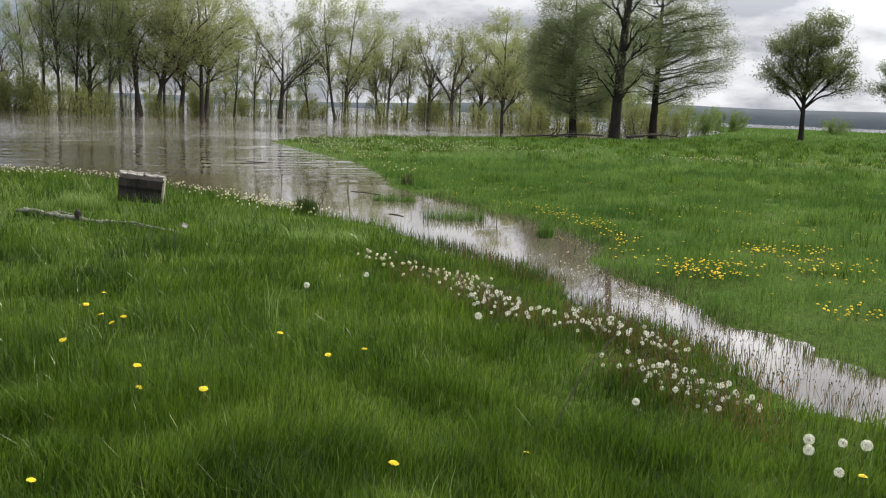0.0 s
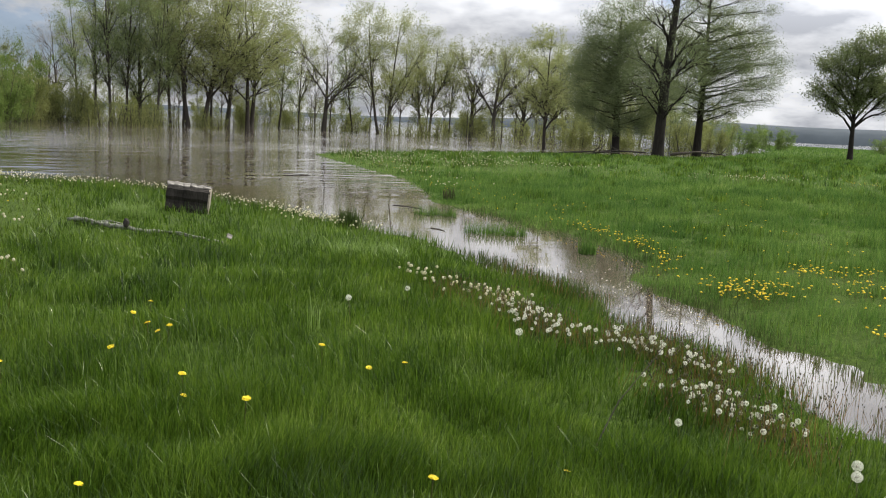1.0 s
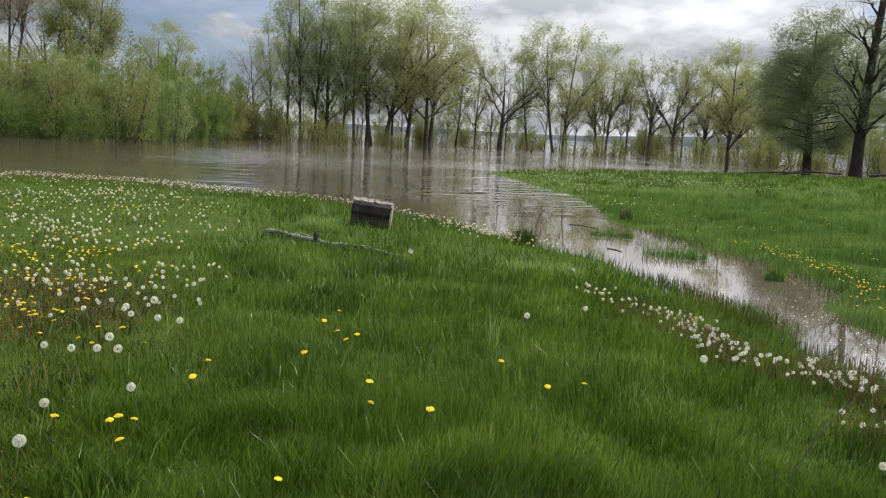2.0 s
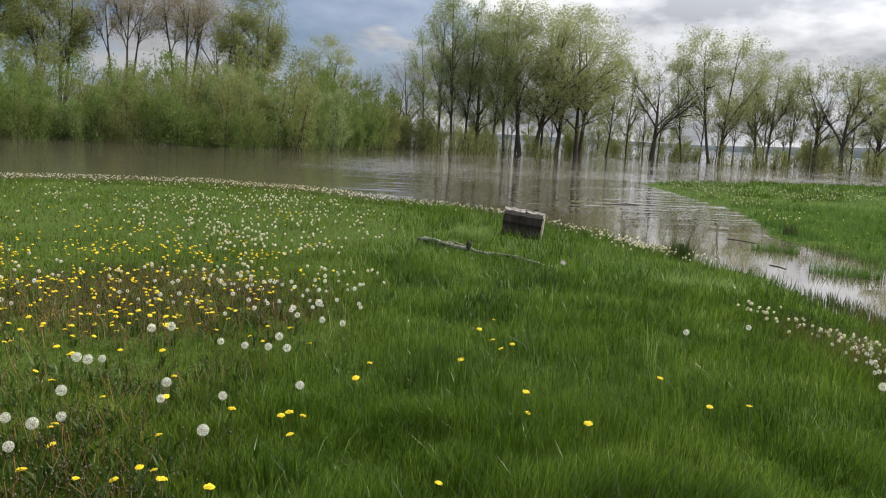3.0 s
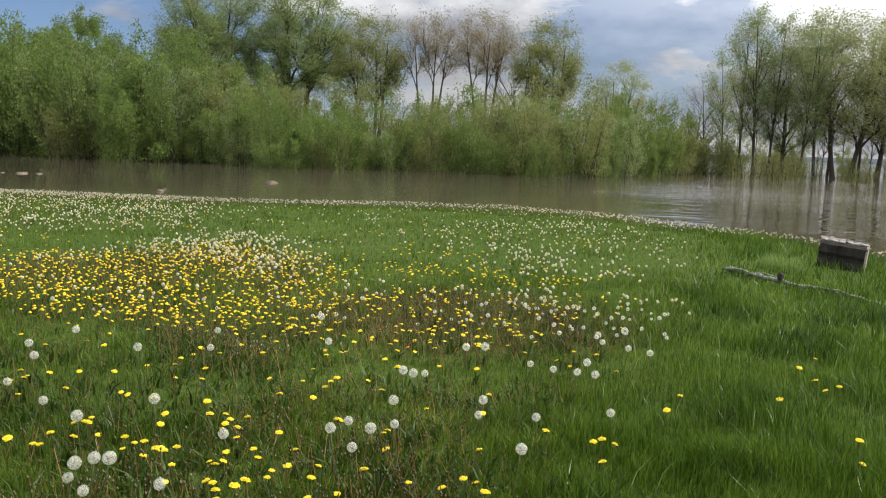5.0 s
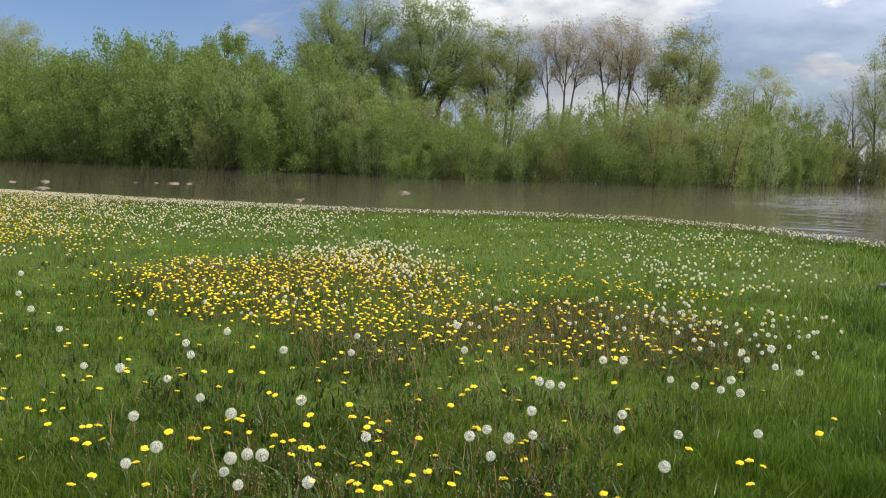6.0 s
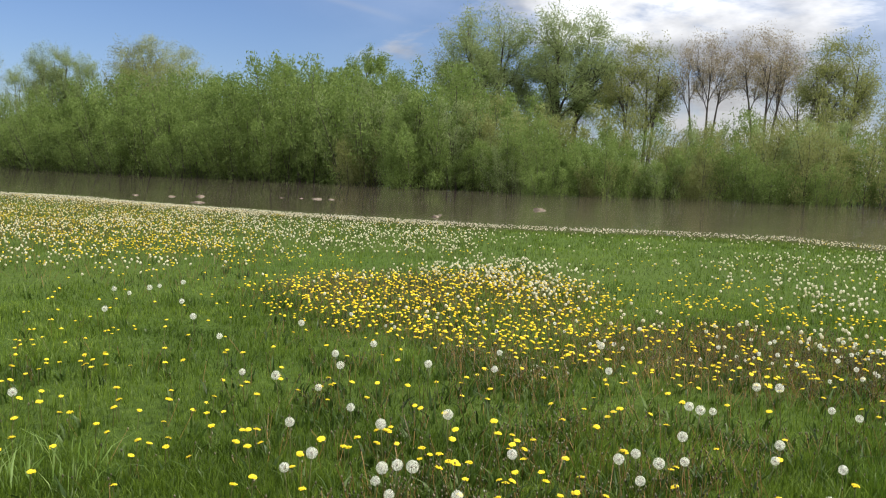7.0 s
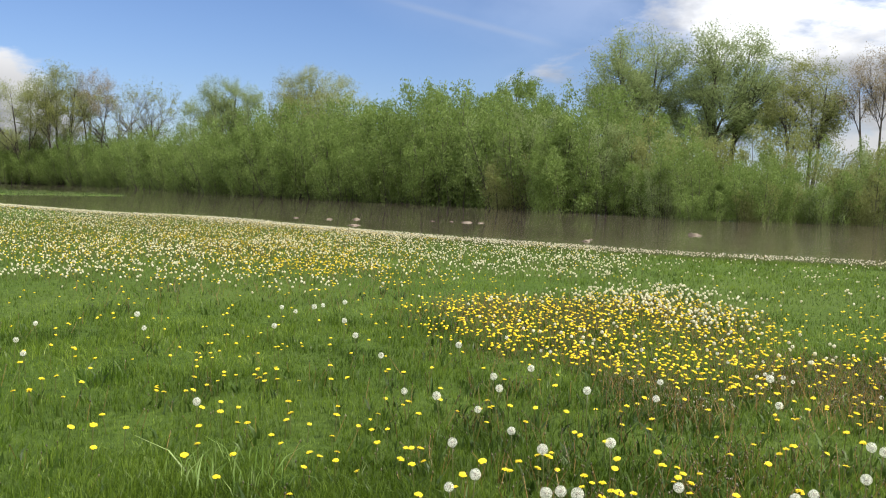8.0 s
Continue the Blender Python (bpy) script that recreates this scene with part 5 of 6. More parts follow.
MORE_FLOWERS = [(-3.00, 1.08), (-3.36, 1.42), (-2.92, 1.42), (-2.78, 1.38), (-3.41, 1.81), (-3.19, 2.20), (-6.23, -1.13), (-5.72, -1.21), (-5.05, -0.93), (-5.17, -0.74), (-4.89, -0.79), (-4.83, -0.63), (-4.43, -0.33),
                (-4.50, -0.27), (-4.81, -0.28), (-4.97, -0.13), (-4.97, -0.06), (-4.79, 0.46), (-4.28, 0.38), (-5.06, 0.24), (-5.93, 0.78), (-3.93, 0.68), (-3.93, 1.36), (-3.76, 1.07), (-3.43, 1.35), (-4.26, 2.11),
                (-3.84, 1.89), (-3.51, 1.82), (-3.92, 1.75), (-3.56, 2.34), (-3.74, 2.55), (-3.68, 2.62), (0.38, 3.41), (-0.16, 3.02), (1.30, 2.95), (1.75, 3.25), (-0.62, 4.6), (-0.42, 4.7), (-2.2, 5.1)]
k = 0
for spots, protos in ((NEAR_CLOCKS + MORE_CLOCKS + BANK_CLOCKS, CLOCKS), (NEAR_FLOWERS + MORE_FLOWERS, FLOWERS)):
    for x, y in spots:
        stand(protos[k % 4], x, y, (0.96 if protos is CLOCKS else 0.95) + 0.12 * math.sin(k * 2.7))
        k += 1


# drifts: kind, middle, half axes, turn in degrees, count
def oval(cx, cy, rx, ry, turn, n):
    a = GR.uniform(0, 6.28, n)
    r = np.minimum(np.sqrt(GR.uniform(0, 1, n)) * (1 + 0.25 * np.abs(GR.normal(0, 1, n))), 1.7)
    u, w = np.cos(a) * r * rx, np.sin(a) * r * ry
    c, s = math.cos(radians(turn)), math.sin(radians(turn))
    return cx + u * c - w * s, cy + u * s + w * c


def inside(poly, n):
    """Random places within a polygon, thinning out past its rim."""
    p = np.array(poly, dtype=float)
    lo, hi = p.min(0) - 0.4, p.max(0) + 0.4
    x, y = GR.uniform(lo[0], hi[0], n * 8), GR.uniform(lo[1], hi[1], n * 8)
    d = signed_distance(x, y, poly) + GR.normal(0, 0.22, len(x))
    x, y = x[d > 0][:n], y[d > 0][:n]
    lead = GR.integers(0, max(1, len(x) // 5), len(x))
    joined = GR.uniform(0, 1, len(x)) < 0.45
    return np.where(joined, x[lead] + GR.normal(0, 0.16, len(x)), x), np.where(joined, y[lead] + GR.normal(0, 0.16, len(x)), y)


def gather(ovals, bands, area=SHORE, edge=0.05, drifts=()):
    xs, ys = [], []
    for d in drifts:
        x, y = inside(*d)
        xs.append(x); ys.append(y)
    for o in ovals:
        x, y = oval(*o)
        # most stand in small companies round a few of their number
        n = len(x)
        lead = GR.integers(0, max(1, n // 6), n)
        joined = GR.uniform(0, 1, n) < 0.55
        reach = min(0.14 + 0.012 * math.hypot(o[0], o[1]), 0.4 * min(o[2], o[3]))
        x, y = np.where(joined, x[lead] + GR.normal(0, reach, n), x), np.where(joined, y[lead] + GR.normal(0, reach, n), y)
        if area is SHORE:
            short = tall_grass(x, y) < 0.55
            x, y = x[short], y[short]
        xs.append(x); ys.append(y)
    for b in bands:
        x, y = line_band(*b)
        xs.append(x); ys.append(y)
    x, y = np.concatenate(xs), np.concatenate(ys)
    keep = (signed_distance(x, y, area) > edge) & (np.hypot(x, y) > 1.6)
    return x[keep], y[keep]


RIM = [(-7.0, 16.8), (-9.3, 17.4), (-11.7, 17.8), (-14.9, 17.5), (-16.9, 15.5), (-19.1, 12.1), (-23.0, 9.0), (-27.6, 6.0), (-31.3, 3.85), (-34.0, 2.8), (-35.7, 1.6), (-36.9, -0.7), (-37.8, -1.8), (-50.2, -10.4)]
# the shapes of the drifts in the short turf
GOLD = [(-9.4, 2.2), (-7.0, 2.1), (-6.0, 2.5), (-5.3, 2.9), (-4.6, 3.2), (-5.6, 4.1), (-6.3, 4.6), (-8.2, 5.7), (-10.0, 5.7), (-9.8, 4.2), (-10.2, 3.3)]
GOLD_WHITE = [(-9.8, 4.1), (-8.7, 4.0), (-7.6, 4.6), (-6.4, 4.4), (-8.0, 5.8), (-9.8, 6.4), (-11.0, 6.0)]
RUST = [(-5.2, 3.6), (-4.4, 3.6), (-3.5, 4.2), (-3.5, 5.2), (-4.7, 6.0), (-5.6, 5.6), (-6.0, 4.6)]
RUST_WHITE = [(-5.7, 4.8), (-4.6, 4.0), (-3.9, 4.4), (-3.4, 5.0), (-3.7, 6.4), (-5.1, 6.4)]
UPPER_WHITE = [(-9.6, 9.2), (-6.6, 6.7), (-5.3, 6.4), (-4.7, 8.0), (-6.4, 11.6), (-9.4, 13.0), (-10.8, 11.3)]
WEST_WHITE = [(-12.9, -2.6), (-12.1, -1.1), (-11.4, 0.0), (-13.6, 0.0), (-14.6, -0.9), (-15.1, -2.0), (-14.5, -2.9)]
WEST_GOLD = [(-24.9, -1.2), (-12.8, 0.5), (-12.2, 2.0), (-10.8, 3.4), (-13.6, 3.9), (-20.9, 4.1), (-25.6, 1.4)]
RIM_DRIFT = [(-23.0, 3.2), (-22.0, 8.2), (-18.5, 9.6), (-15.2, 8.4), (-11.7, 6.2), (-12.4, 4.3), (-16.5, 3.8)]
clock_x, clock_y = gather(
    [(-11.5, 8.5, 3.0, 2.5, 0, 130), (-25, 0.5, 9.5, 5.5, -10, 5200), (-15.5, 0.8, 4.0, 3.4, 0, 800), (-38, -5, 10.0, 5.0, 20, 3200), 
     (-13.5, 15.0, 4.0, 3.0, 10, 260), (-17, 9, 3.5, 4.5, 30, 300), (-7.4, 4.0, 2.0, 1.2, 20, 90)],
    [(RIM, 4600, 1.2), (RIM, 700, 0.6), (RIM[5:], 3400, 1.6), ([(-23.0, 7.6), (-29.0, 3.4), (-33.0, 1.2), (-36.0, -2.6)], 1500, 1.5), ([(-7.8, 18.0), (-6.2, 16.5), (-3.9, 14.6), (-2.6, 13.0)], 260, 0.3), ([(-3.1, 13.4), (-2.3, 12.5), (-1.9, 12.3)], 110, 0.3),
     ([(-0.79, 8.17), (-0.50, 7.87), (-0.12, 7.62), (0.29, 7.32)], 50, 0.12), ([(0.09, 7.48), (0.41, 6.70), (0.59, 6.23), (0.70, 6.03)], 95, 0.13), ([(1.05, 6.40), (1.22, 5.90), (1.44, 5.63), (1.66, 5.59)], 70, 0.12), ([(1.16, 5.11), (1.29, 4.83), (1.50, 4.64), (1.58, 4.26)], 62, 0.12)],
    drifts=((GOLD_WHITE, 420), (RUST_WHITE, 115), (UPPER_WHITE, 430), (WEST_WHITE, 130), (RIM_DRIFT, 1500)))
yellow_x, yellow_y = gather(
    [(-16, -0.4, 4.6, 3.2, 10, 700), (-23, 0, 7.5, 5.0, -10, 3600), (-34, -3, 7.0, 3.5, 10, 500), (-9.6, 3.4, 2.6, 1.4, 10, 130),
     (-3.9, 2.2, 1.6, 1.6, 0, 95), (-5.6, 1.6, 2.4, 2.0, 0, 110), (-8.5, 0.2, 3.0, 2.2, 0, 105), (-5.6, -0.8, 2.0, 1.2, 0, 55), (-7.2, 6.6, 2.4, 1.4, 30, 110), (-9.5, 9.0, 2.5, 1.5, 30, 60)],
    [([(-12, 17.5), (-17, 17.8), (-20, 14)], 130, 0.8), ([(-6.8, 5.6), (-6.4, 6.4), (-6.1, 7.0)], 70, 0.2), ([(-5.7, 6.2), (-5.1, 6.9)], 45, 0.15), ([(-14.2, 1.2), (-13.8, 2.4)], 120, 0.3)],
    drifts=((GOLD, 1500), (RUST, 240), (WEST_GOLD, 1100), (RIM_DRIFT, 260)))
far_clock_x, far_clock_y = gather([(-3, 35, 4.5, 2.5, -10, 280), (0.5, 30.5, 3.0, 1.2, -8, 150), (8.6, 27.2, 2.4, 0.7, 20, 60)], [([(-7.2, 39), (-4.2, 31.5), (-1.0, 21)], 160, 0.5)], MEADOW, 0.2)
far_yellow_x, far_yellow_y = gather([(2.72, 8.7, 0.42, 0.3, 10, 120), (4.1, 9.9, 0.5, 0.3, 15, 75), (3.5, 6.9, 0.3, 0.2, 0, 30), (4.2, 8.9, 0.4, 0.3, 0, 40), 
                                     (5, 14, 4, 5, 0, 110), (13, 30, 7, 5, 0, 90), (3, 8.6, 1.2, 1.0, 0, 40), (12.5, 27.5, 1.6, 0.6, 10, 40)],
                                    [([(-4.0, 31), (-1.0, 21), (0.9, 16.4), (1.4, 14.0)], 110, 0.5), ([(2.0, 9.9), (2.32, 10.9), (2.18, 12.0), (1.85, 13.1), (1.4, 14.2)], 150, 0.15)], MEADOW, 0.1)


def take_nearest(x, y, n):
    """Split off the n places nearest to the middle of the walk."""
    o = np.argsort(np.hypot(x + 0.15, y + 0.15))
    return (x[o[:n]], y[o[:n]]), (x[o[n:]], y[o[n:]])


near_c, rest_c = take_nearest(clock_x, clock_y, 290)
near_y, rest_y = take_nearest(yellow_x, yellow_y, 290)
for (xs, ys), protos in ((near_c, CLOCKS), (near_y, FLOWERS)):
    for x, y in zip(xs, ys):
        stand(protos[k % 4], float(x), float(y), (0.60 if protos is CLOCKS else 0.84) + 0.12 * math.sin(k * 1.7))
        k += 1

ICO = bmesh.new()
bmesh.ops.create_icosphere(ICO, subdivisions=1, radius=1.0)
ICO_V = np.array([v.co[:] for v in ICO.verts])
ICO_F = np.array([[v.index for v in f.verts] for f in ICO.faces])
ICO.free()


def crowd(name, x, y, h, shape_v, shape_f, size, material, label):
    """Many small heads on thin stems, joined: too many and too small to pick apart."""
    n = len(x)
    z = height(x, y)
    hh = h * GR.uniform(0.45 if material is SPENT else 0.6, 1.25, n)
    dist = np.hypot(x, y)
    s = np.maximum(size * np.clip(1.15 - dist / 70, 0.8, 1.0), 0.00040 * dist) * GR.uniform(0.8, 1.15, n)
    tilt = GR.normal(0, 0.2, (n, 2))
    c = np.stack([x, y, z + hh], 1)
    v = shape_v[None] * s[:, None, None]
    v[:, :, 2] += v[:, :, 0] * tilt[:, :1] + v[:, :, 1] * tilt[:, 1:]
    v = v + c[:, None, :]
    f = shape_f[None] + (np.arange(n) * len(shape_v))[:, None, None]
    tagged(put(name, mesh_from(name, v.reshape(-1, 3), f.ravel(), np.full(f.shape[0] * f.shape[1], f.shape[2])), material), label, "dandelions", kind="stuff")
    # stems
    w = np.maximum(0.0016, 0.00020 * dist)
    a = GR.uniform(0, 3.14, n)
    side = np.stack([np.cos(a), np.sin(a), 0 * a], 1) * w[:, None]
    lean = 0.045 if material is SPENT else 0.025
    foot = np.stack([x + GR.normal(0, lean, n), y + GR.normal(0, lean, n), z - 0.01], 1)
    return np.stack([foot - side, foot + side, c + side * 0.8, c - side * 0.8], 1).reshape(-1, 3)


OCT_V = np.array([(1, 0, 0), (0, 1, 0), (-1, 0, 0), (0, -1, 0), (0, 0, 1), (0, 0, -1)], dtype=float)
OCT_F = np.array([[i, (i + 1) % 4, 4] for i in range(4)] + [[(i + 1) % 4, i, 5] for i in range(4)])
ring = np.arange(8) * 2 * np.pi / 8
DISC_V = np.concatenate([np.stack([np.cos(ring), np.sin(ring), 0 * ring], 1), np.stack([np.cos(ring) * 0.6, np.sin(ring) * 0.6, 0 * ring + 0.42], 1), [[0, 0, 0.55]], [[0, 0, -0.35]]])
DISC_F = np.array([[i, (i + 1) % 8, 8 + (i + 1) % 8] for i in range(8)] + [[i, 8 + (i + 1) % 8, 8 + i] for i in range(8)] + [[8 + i, 8 + (i + 1) % 8, 16] for i in range(8)] + [[(i + 1) % 8, i, 17] for i in range(8)])
stems = [crowd("dandelion_clocks", *rest_c, 0.145, ICO_V, ICO_F, 0.0160, FLUFF_FAR, "drifts of white dandelion clocks in short turf"),
         crowd("dandelion_flowers", *rest_y, 0.13, DISC_V, DISC_F, 0.0145, YELLOW, "drifts of yellow dandelion flowers in short turf"),
         crowd("dandelion_clocks", far_clock_x, far_clock_y, 0.19, ICO_V, ICO_F, 0.020, FLUFF_FAR, "white dandelion clocks along the meadow's far edge"),
         crowd("dandelion_flowers", far_yellow_x, far_yellow_y, 0.15, DISC_V, DISC_F, 0.0145, YELLOW, "yellow dandelions in the meadow across the inlet")]
SPENT_CLUMPS = [(float(x), float(y), float(a), float(a) * 0.7, 0, int(45 * a / 0.4))
                for x, y, a in zip(GR.uniform(-5.6, -2.3, 24), GR.uniform(1.0, 3.8, 24), GR.uniform(0.15, 0.42, 24))]
# spent stalks with closed brown heads among the drifts
sx, sy = gather([(-3.4, 2.0, 1.3, 1.3, 0, 380), (-5.0, 2.2, 2.0, 1.4, 0, 240), (-3.0, 1.6, 0.7, 0.7, 0, 160), (-8, 1, 3, 2.5, 0, 160), (-5.3, -0.6, 2, 1.2, 0, 90)] + SPENT_CLUMPS + [(-2.3, 1.8, 0.35, 0.3, 0, 110), (-2.9, 2.25, 0.4, 0.35, 0, 130), (-3.0, 1.05, 0.4, 0.3, 0, 110), (-14, 0.8, 4, 2.4, 10, 500), (-22, 1, 6, 4, -10, 700)],
                [], edge=-0.3, drifts=((GOLD, 3000), (RUST, 2600)))
# taller ones stand along the bank of the inlet
BANK_SPENT = [([(-0.33, 7.74), (0.40, 6.65), (0.72, 6.00)], 420, 0.16), ([(1.00, 6.41), (1.26, 5.88), (1.68, 5.46)], 340, 0.14), ([(1.13, 5.08), (1.35, 4.75), (1.62, 4.10)], 380, 0.15), ([(0.2, 9.4), (0.6, 8.7), (1.0, 7.7)], 160, 0.12), ([(1.2, 6.5), (1.7, 5.9), (2.1, 5.3), (2.9, 4.6)], 420, 0.24)]
spent_stems = np.concatenate([
    crowd("spent_dandelions", sx, sy, 0.13, OCT_V * [0.55, 0.55, 1.0], OCT_F, 0.0095, SPENT, "closed brown dandelion heads on bare stalks"),
    crowd("spent_dandelions", *gather([], BANK_SPENT, edge=-0.3), 0.20, OCT_V * [0.55, 0.55, 1.0], OCT_F, 0.0095, SPENT, "closed brown dandelion heads along the wet bank")])
for sv, stalk, label in ((np.concatenate(stems), STEM, "thin green dandelion stalks in the turf"), (spent_stems, STEM_BROWN, "reddish-brown spent dandelion stalks in the turf")):
    tagged(put("dandelion_stalks", mesh_from("dandelion_stalks", sv, np.arange(len(sv)), np.full(len(sv) // 4, 4)), stalk), label, "dandelions", kind="stuff")
# toothed leaves lying in rosettes
rx, ry = np.concatenate([near_c[0], near_y[0], sx[5300:7800]]), np.concatenate([near_c[1], near_y[1], sy[5300:7800]])
rep = np.repeat(np.arange(0, len(rx), 2), 5)
heap = Heap()
bx, by = rx[rep] + GR.normal(0, 0.03, len(rep)), ry[rep] + GR.normal(0, 0.03, len(rep))
blades(heap, np.stack([bx, by, height(bx, by)], 1), 0.085, 0.016, GR, 0.9)
tagged(put("dandelion_leaves", heap.mesh("dandelion_leaves"), DANDELION_LEAF), "dull green dandelion leaves spread in rosettes", "dandelions", kind="stuff")


# ---- log, branch, stones ----
def rough(bm, amount, scale, seed):
    for v in bm.verts:
        v.co += noise.noise_vector(v.co * scale + Vector((seed, seed * 0.7, 1.3))) * amount


def build_log():
    """A short sawn length of old log: dark split faces, silvery bark plates on top, a pale sawn end."""
    length, r = 0.625, 0.222
    root = new("log")
    z = float(height(np.array([-4.5]), np.array([12.45]))[0])
    root.matrix_basis = pose(-4.50, 12.45, z + 0.17, 0, 6, 15)
    bm = bmesh.new()
    sides, rings = 28, 15
    rows = []
    for i in range(rings):
        x = (i / (rings - 1) - 0.5) * length
        row = []
        for j in range(sides):
            a = 2 * math.pi * j / sides
            # a little squared, with a split along the front
            s = 1.0 / max(abs(math.cos(a)), abs(math.sin(a))) ** 0.55
            rr = r * min(s, 1.16)
            rr *= 1.0 + 0.035 * math.sin(5 * a + 1.0) - (0.10 if j in (14, 15) else 0.0) - (0.06 if j == 12 else 0.0)
            row.append(bm.verts.new((x, math.cos(a) * rr, math.sin(a) * rr)))
        rows.append(row)
    for a, b in zip(rows, rows[1:]):
        for j in range(sides):
            bm.faces.new((a[j], a[(j + 1) % sides], b[(j + 1) % sides], b[j]))
    rough(bm, 0.018, 7.0, 3.1)
    bm.faces.new(rows[0])
    bmesh.ops.recalc_face_normals(bm, faces=bm.faces)
    part("body", bm, WOOD_DARK, root, "dark weathered split wood")
    bm = bmesh.new()
    ends = []
    for rr, dx in ((1.0, -0.02), (0.985, 0.004), (0.5, 0.008)):
        ends.append([bm.verts.new((length / 2 + dx, math.cos(2 * math.pi * j / 28) * r * rr * min(1 / max(abs(math.cos(2 * math.pi * j / 28)), abs(math.sin(2 * math.pi * j / 28))) ** 0.55, 1.16),
                                   math.sin(2 * math.pi * j / 28) * r * rr * min(1 / max(abs(math.cos(2 * math.pi * j / 28)), abs(math.sin(2 * math.pi * j / 28))) ** 0.55, 1.16))) for j in range(28)])
    for a, b in zip(ends, ends[1:]):
        for j in range(28):
            bm.faces.new((a[j], a[(j + 1) % 28], b[(j + 1) % 28], b[j]))
    bm.faces.new(ends[-1])
    bmesh.ops.recalc_face_normals(bm, faces=bm.faces)
    part("sawn_end", bm, WOOD_PALE, root, "pale sawn end face")
    rng = random.Random(4)
    for i in range(3):
        for k in range(6):
            bm = bmesh.new()
            bmesh.ops.create_cube(bm, size=1.0)
            bmesh.ops.bevel(bm, geom=bm.edges[:], offset=0.12, segments=1, affect="EDGES")
            w = 0.11 + rng.uniform(-0.02, 0.03)
            for v in bm.verts:
                v.co = Vector((v.co.x * w, v.co.y * rng.uniform(0.095, 0.105), v.co.z * 0.022))
            rough(bm, 0.020, 13.0, i * 3 + k * 1.7)
            ob = part("bark_plate", bm, BARK_PLATE, root, "")
            a = radians(82 + (i - 1) * 24 + rng.uniform(-4, 4))
            ob.matrix_basis = pose((k - 2.5) * 0.104 + rng.uniform(-0.02, 0.02), math.cos(a) * r * 1.06, math.sin(a) * r * rng.uniform(1.03, 1.10), math.degrees(a) - 90 + rng.uniform(-7, 7), rng.uniform(-9, 9), rng.uniform(-16, 16))
    tagged(root, "short weathered log with silvery bark and pale sawn end", "log")


build_log()


def branch(name, pts, r0, r1, material, label, twigs=0, seed=1, category="branch"):
    rng = np.random.default_rng(seed)
    p = np.array([(x, y, float(height(np.array([x]), np.array([y]))[0]) + dz) for x, y, dz in pts])
    t = np.linspace(0, len(p) - 1, 6 * (len(p) - 1) + 1)
    q = np.stack([np.interp(t, np.arange(len(p)), p[:, k]) for k in range(3)], 1)
    q += rng.normal(0, r0 * 0.2, q.shape)
    hp = Heap()
    tube(hp, q, np.linspace(r0, r1, len(q)) * rng.uniform(0.75, 1.25, len(q)), 8)
    root = put(name, hp.mesh(name, True), material)
    for k in range(twigs):
        i = int(rng.integers(2, len(q) - 1))
        d = unit(rng.normal(size=3) * [1, 1, 0.5] + [0, 0, 0.6])
        n = rng.uniform(6, 16) * r0
        hp = Heap()
        tube(hp, [q[i], q[i] + d * n * 0.5, q[i] + d * n + [0, 0, 0.1 * n]], (r0 * 0.4, r0 * 0.3, r0 * 0.12), 5)
        put("twig", hp.mesh("twig", True), material, root)
    return tagged(root, label, category)


fallen = branch("fallen_branch", [(-4.95, 9.84, 0.04), (-4.7, 9.62, 0.055), (-4.45, 9.5, 0.05), (-4.05, 9.3, 0.05), (-3.6, 9.35, 0.04), (-3.2, 9.29, 0.04), (-2.95, 9.2, 0.03)], 0.034, 0.014, LICHEN, "long grey lichened branch lying in the grass", 0, 2)
for k, (x0, y0, x1, y1, r0) in enumerate(((-4.98, 9.72, -4.42, 9.46, 0.020), (-3.75, 9.36, -3.15, 9.18, 0.010), (-4.62, 9.64, -4.25, 9.62, 0.012))):
    hp, z0, z1 = Heap(), *(float(height(np.array([x]), np.array([y]))[0]) for x, y in ((x0, y0), (x1, y1)))
    tube(hp, [(x0, y0, z0 + 0.05), ((x0 + x1) / 2, (y0 + y1) / 2 + 0.02, (z0 + z1) / 2 + 0.075), (x1, y1, z1 + 0.055)], (r0, r0 * 1.2, r0 * 0.6), 6)
    put("side_limb", hp.mesh("side_limb", True), LICHEN, fallen)
bm = bmesh.new()
bmesh.ops.create_icosphere(bm, subdivisions=2, radius=0.042)
for v in bm.verts:
    v.co.z *= 1.5
    v.co.x *= 0.8
rough(bm, 0.02, 14.0, 2.2)
knob = part("broken_stub", bm, WOOD_DARK, fallen, "dark broken side stub")
knob.location = (-4.08, 9.3, float(height(np.array([-4.08]), np.array([9.3]))[0]) + 0.115)
bm = bmesh.new()
bmesh.ops.create_grid(bm, x_segments=4, y_segments=4, size=0.028)
rough(bm, 0.035, 12.0, 5.0)
bmesh.ops.solidify(bm, geom=bm.faces[:], thickness=0.006)
scrap = part("pale_leaf", bm, BARK_PLATE, None)
scrap.matrix_basis = pose(-2.82, 9.05, float(height(np.array([-2.82]), np.array([9.05]))[0]) + 0.14, 40, 15, 20)
tagged(scrap, "pale curled dry leaf on the grass", "leaf")
branch("dead_branch", [(6.0, 60.5, 0.35), (8.0, 57.0, 0.45), (10.0, 55.0, 0.35)], 0.09, 0.04, BARK, "fallen dead branch at the water's edge", 5, 6)
branch("dead_branch", [(3.5, 58.0, 0.3), (6.5, 56.5, 0.35), (8.5, 56.0, 0.3)], 0.08, 0.035, BARK, "fallen dead branch at the water's edge", 4, 7)
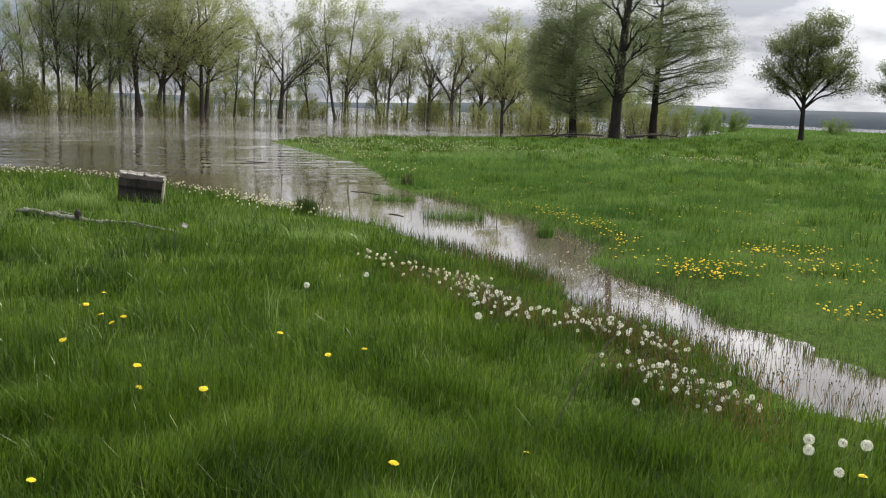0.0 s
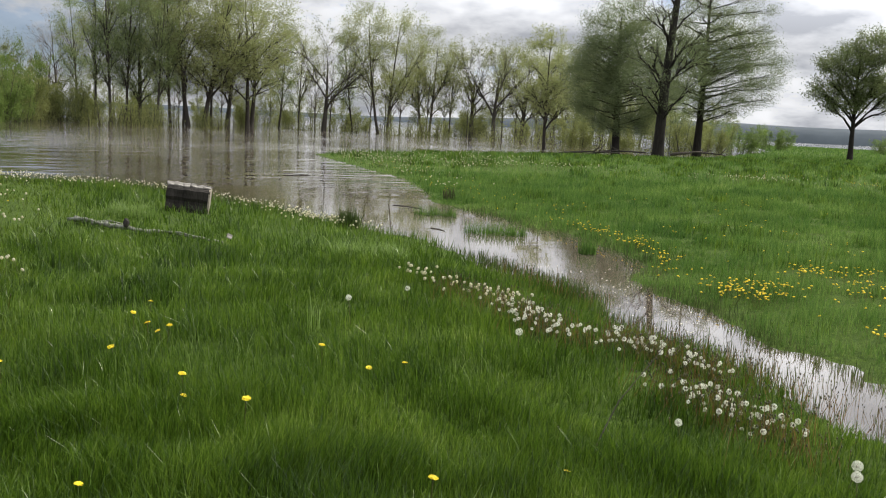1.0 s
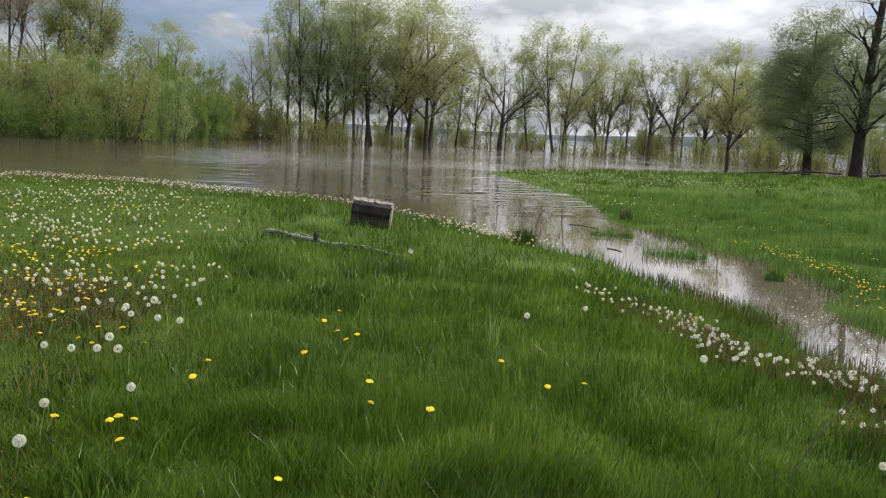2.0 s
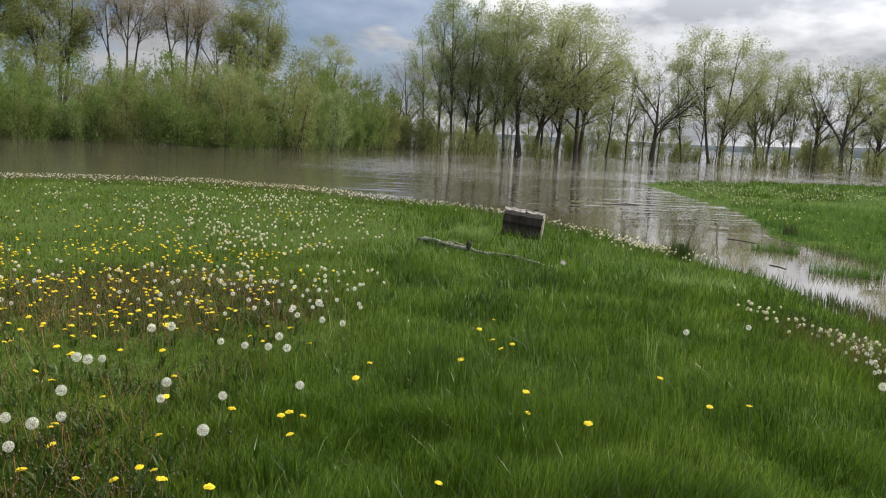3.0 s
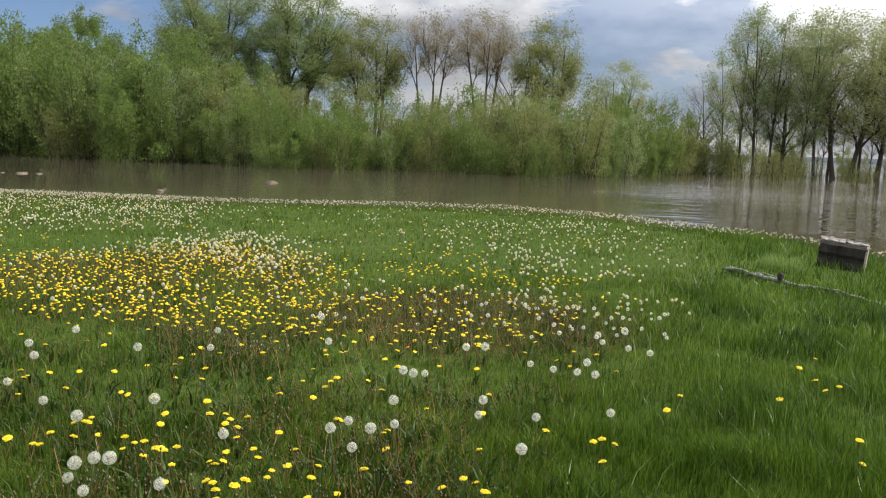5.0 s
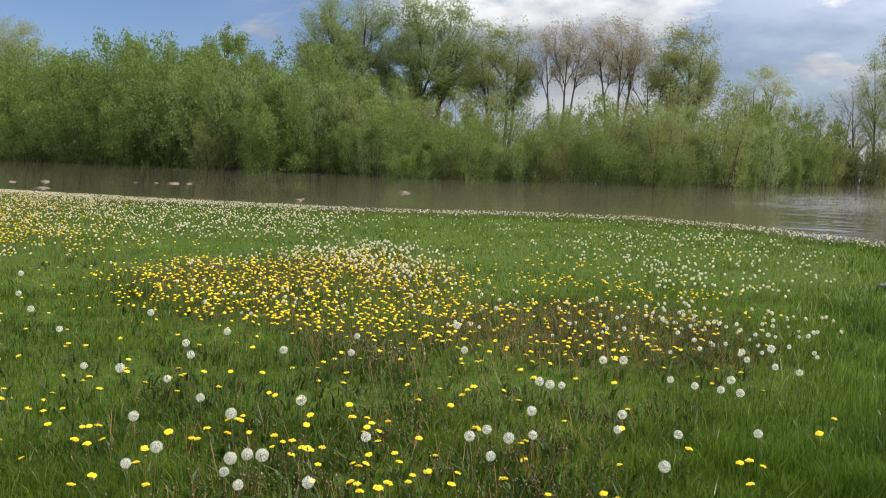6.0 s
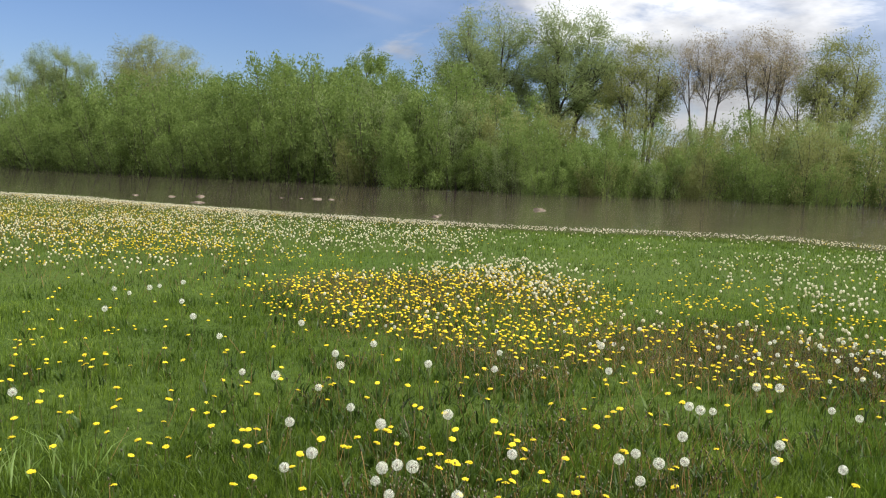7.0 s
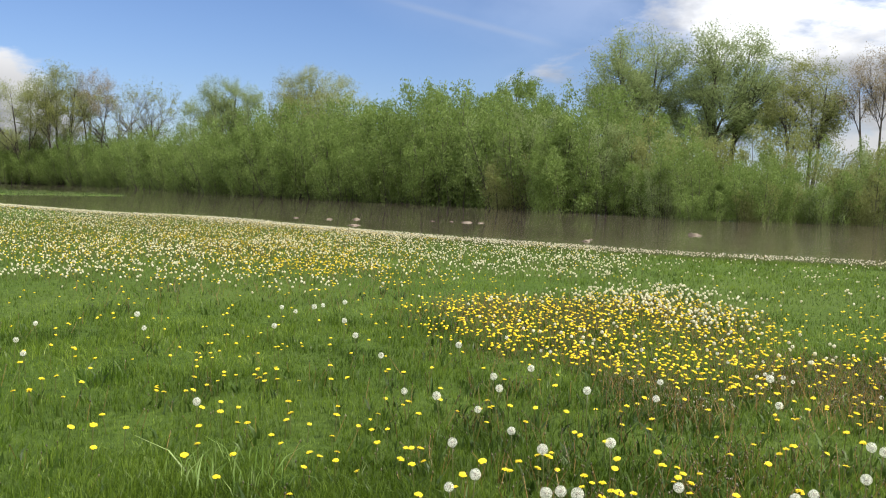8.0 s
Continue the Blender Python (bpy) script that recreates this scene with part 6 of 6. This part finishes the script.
branch("dead_branch", [(11.2, 53.2, 0.3), (13.0, 54.0, 0.5), (15.0, 55.0, 0.35)], 0.09, 0.035, BARK_PALE, "pale fallen branch under the cypress", 6, 8)
branch("dead_branch", [(0.56, 3.92, -0.02), (0.70, 4.06, 0.24), (0.95, 4.30, 0.50)], 0.0035, 0.0018, BARK, "thin dark twig standing in the grass", 0, 9)
for k, (pts) in enumerate((((-1.9, 17.0, 0.36), (-1.3, 16.6, 0.36)), ((-0.9, 13.6, 0.3), (-0.65, 13.3, 0.3)), ((-6.0, 24.5, 0.6), (-5.2, 24.4, 0.6)))):
    p = [np.array([x, y, 0.002]) for x, y, _ in pts]
    hp = Heap()
    tube(hp, [p[0], (p[0] + p[1]) / 2 + [0.03, 0.04, 0.0], p[1]], (0.010, 0.013, 0.007), 6)
    tagged(put("floating_stick", hp.mesh("floating_stick", True), BARK), "dark stick floating on the brown water", "stick")


# chaff drifting on the still inlet
n = 240
cx, cy = GR.uniform(0.6, 2.3, n), GR.uniform(7.2, 10.6, n)
wet = (signed_distance(cx, cy, SHORE) < -0.1) & (signed_distance(cx, cy, MEADOW) < -0.05)
cx, cy = cx[wet], cy[wet]
heap = Heap()
a = GR.uniform(0, 6.28, len(cx))
r = GR.uniform(0.006, 0.016, len(cx))
c = np.stack([cx, cy, np.full(len(cx), 0.004)], 1)
u = np.stack([np.cos(a), np.sin(a), 0 * a], 1) * r[:, None]
w = np.stack([-np.sin(a), np.cos(a), 0 * a], 1) * (r * 0.7)[:, None]
lift = np.array([0, 0, 0.003])
heap.add(np.stack([c - u, c - w, c + u, c + w, c + lift], 1).reshape(-1, 3),
         (np.array([0, 1, 4, 1, 2, 4, 2, 3, 4, 3, 0, 4])[None] + 5 * np.arange(len(cx))[:, None]).ravel(), np.full(4 * len(cx), 3))
tagged(put("floating_chaff", heap.mesh("floating_chaff"), FLUFF_FAR), "pale seed chaff floating on still brown water", "chaff", kind="stuff")


def stone(x, y, size, flat, seed):
    bm = bmesh.new()
    bmesh.ops.create_icosphere(bm, subdivisions=3, radius=1.0)
    rough(bm, 0.6, 1.3, seed)
    rough(bm, 0.10, 3.5, seed + 3)
    for v in bm.verts:
        v.co = Vector((v.co.x * size * 0.62, v.co.y * size * 0.4, v.co.z * size * 0.36 * flat))
    for f in bm.faces:
        f.smooth = True
    ob = part("stone", bm, STONE, None)
    # it rests on the river bed in the shallows, its top above the water
    ob.location = (x, y, -size * 0.36 * flat * 0.35)
    ob.rotation_euler = (0, 0, 0.9 + 0.5 * math.sin(seed))
    tagged(ob, "pale brown stone showing above shallow brown water", "stone", "stones in the shallows")


for k, (x, y, size, flat) in enumerate(((-31.2, 20.8, 0.62, 0.8), (-31.7, 21.2, 0.4, 0.5), (-30.6, 20.6, 0.3, 0.5), (-40.0, 13.6, 0.7, 0.55), (-39.6, 14.2, 0.45, 0.6), (-40.6, 13.0, 0.3, 0.5), (-26.5, 13.25, 0.34, 0.8),
                                        (-41.0, 12.1, 0.26, 0.7), (-35.6, 6.95, 0.85, 0.4), (-41.2, 6.9, 0.35, 0.7), (-41.6, 8.3, 0.4, 0.8), (-42.3, 5.4, 0.4, 0.5), (-27.6, 14.0, 0.22, 0.5))):
    stone(x, y, size * 0.72, flat, k * 1.37 + 0.4)
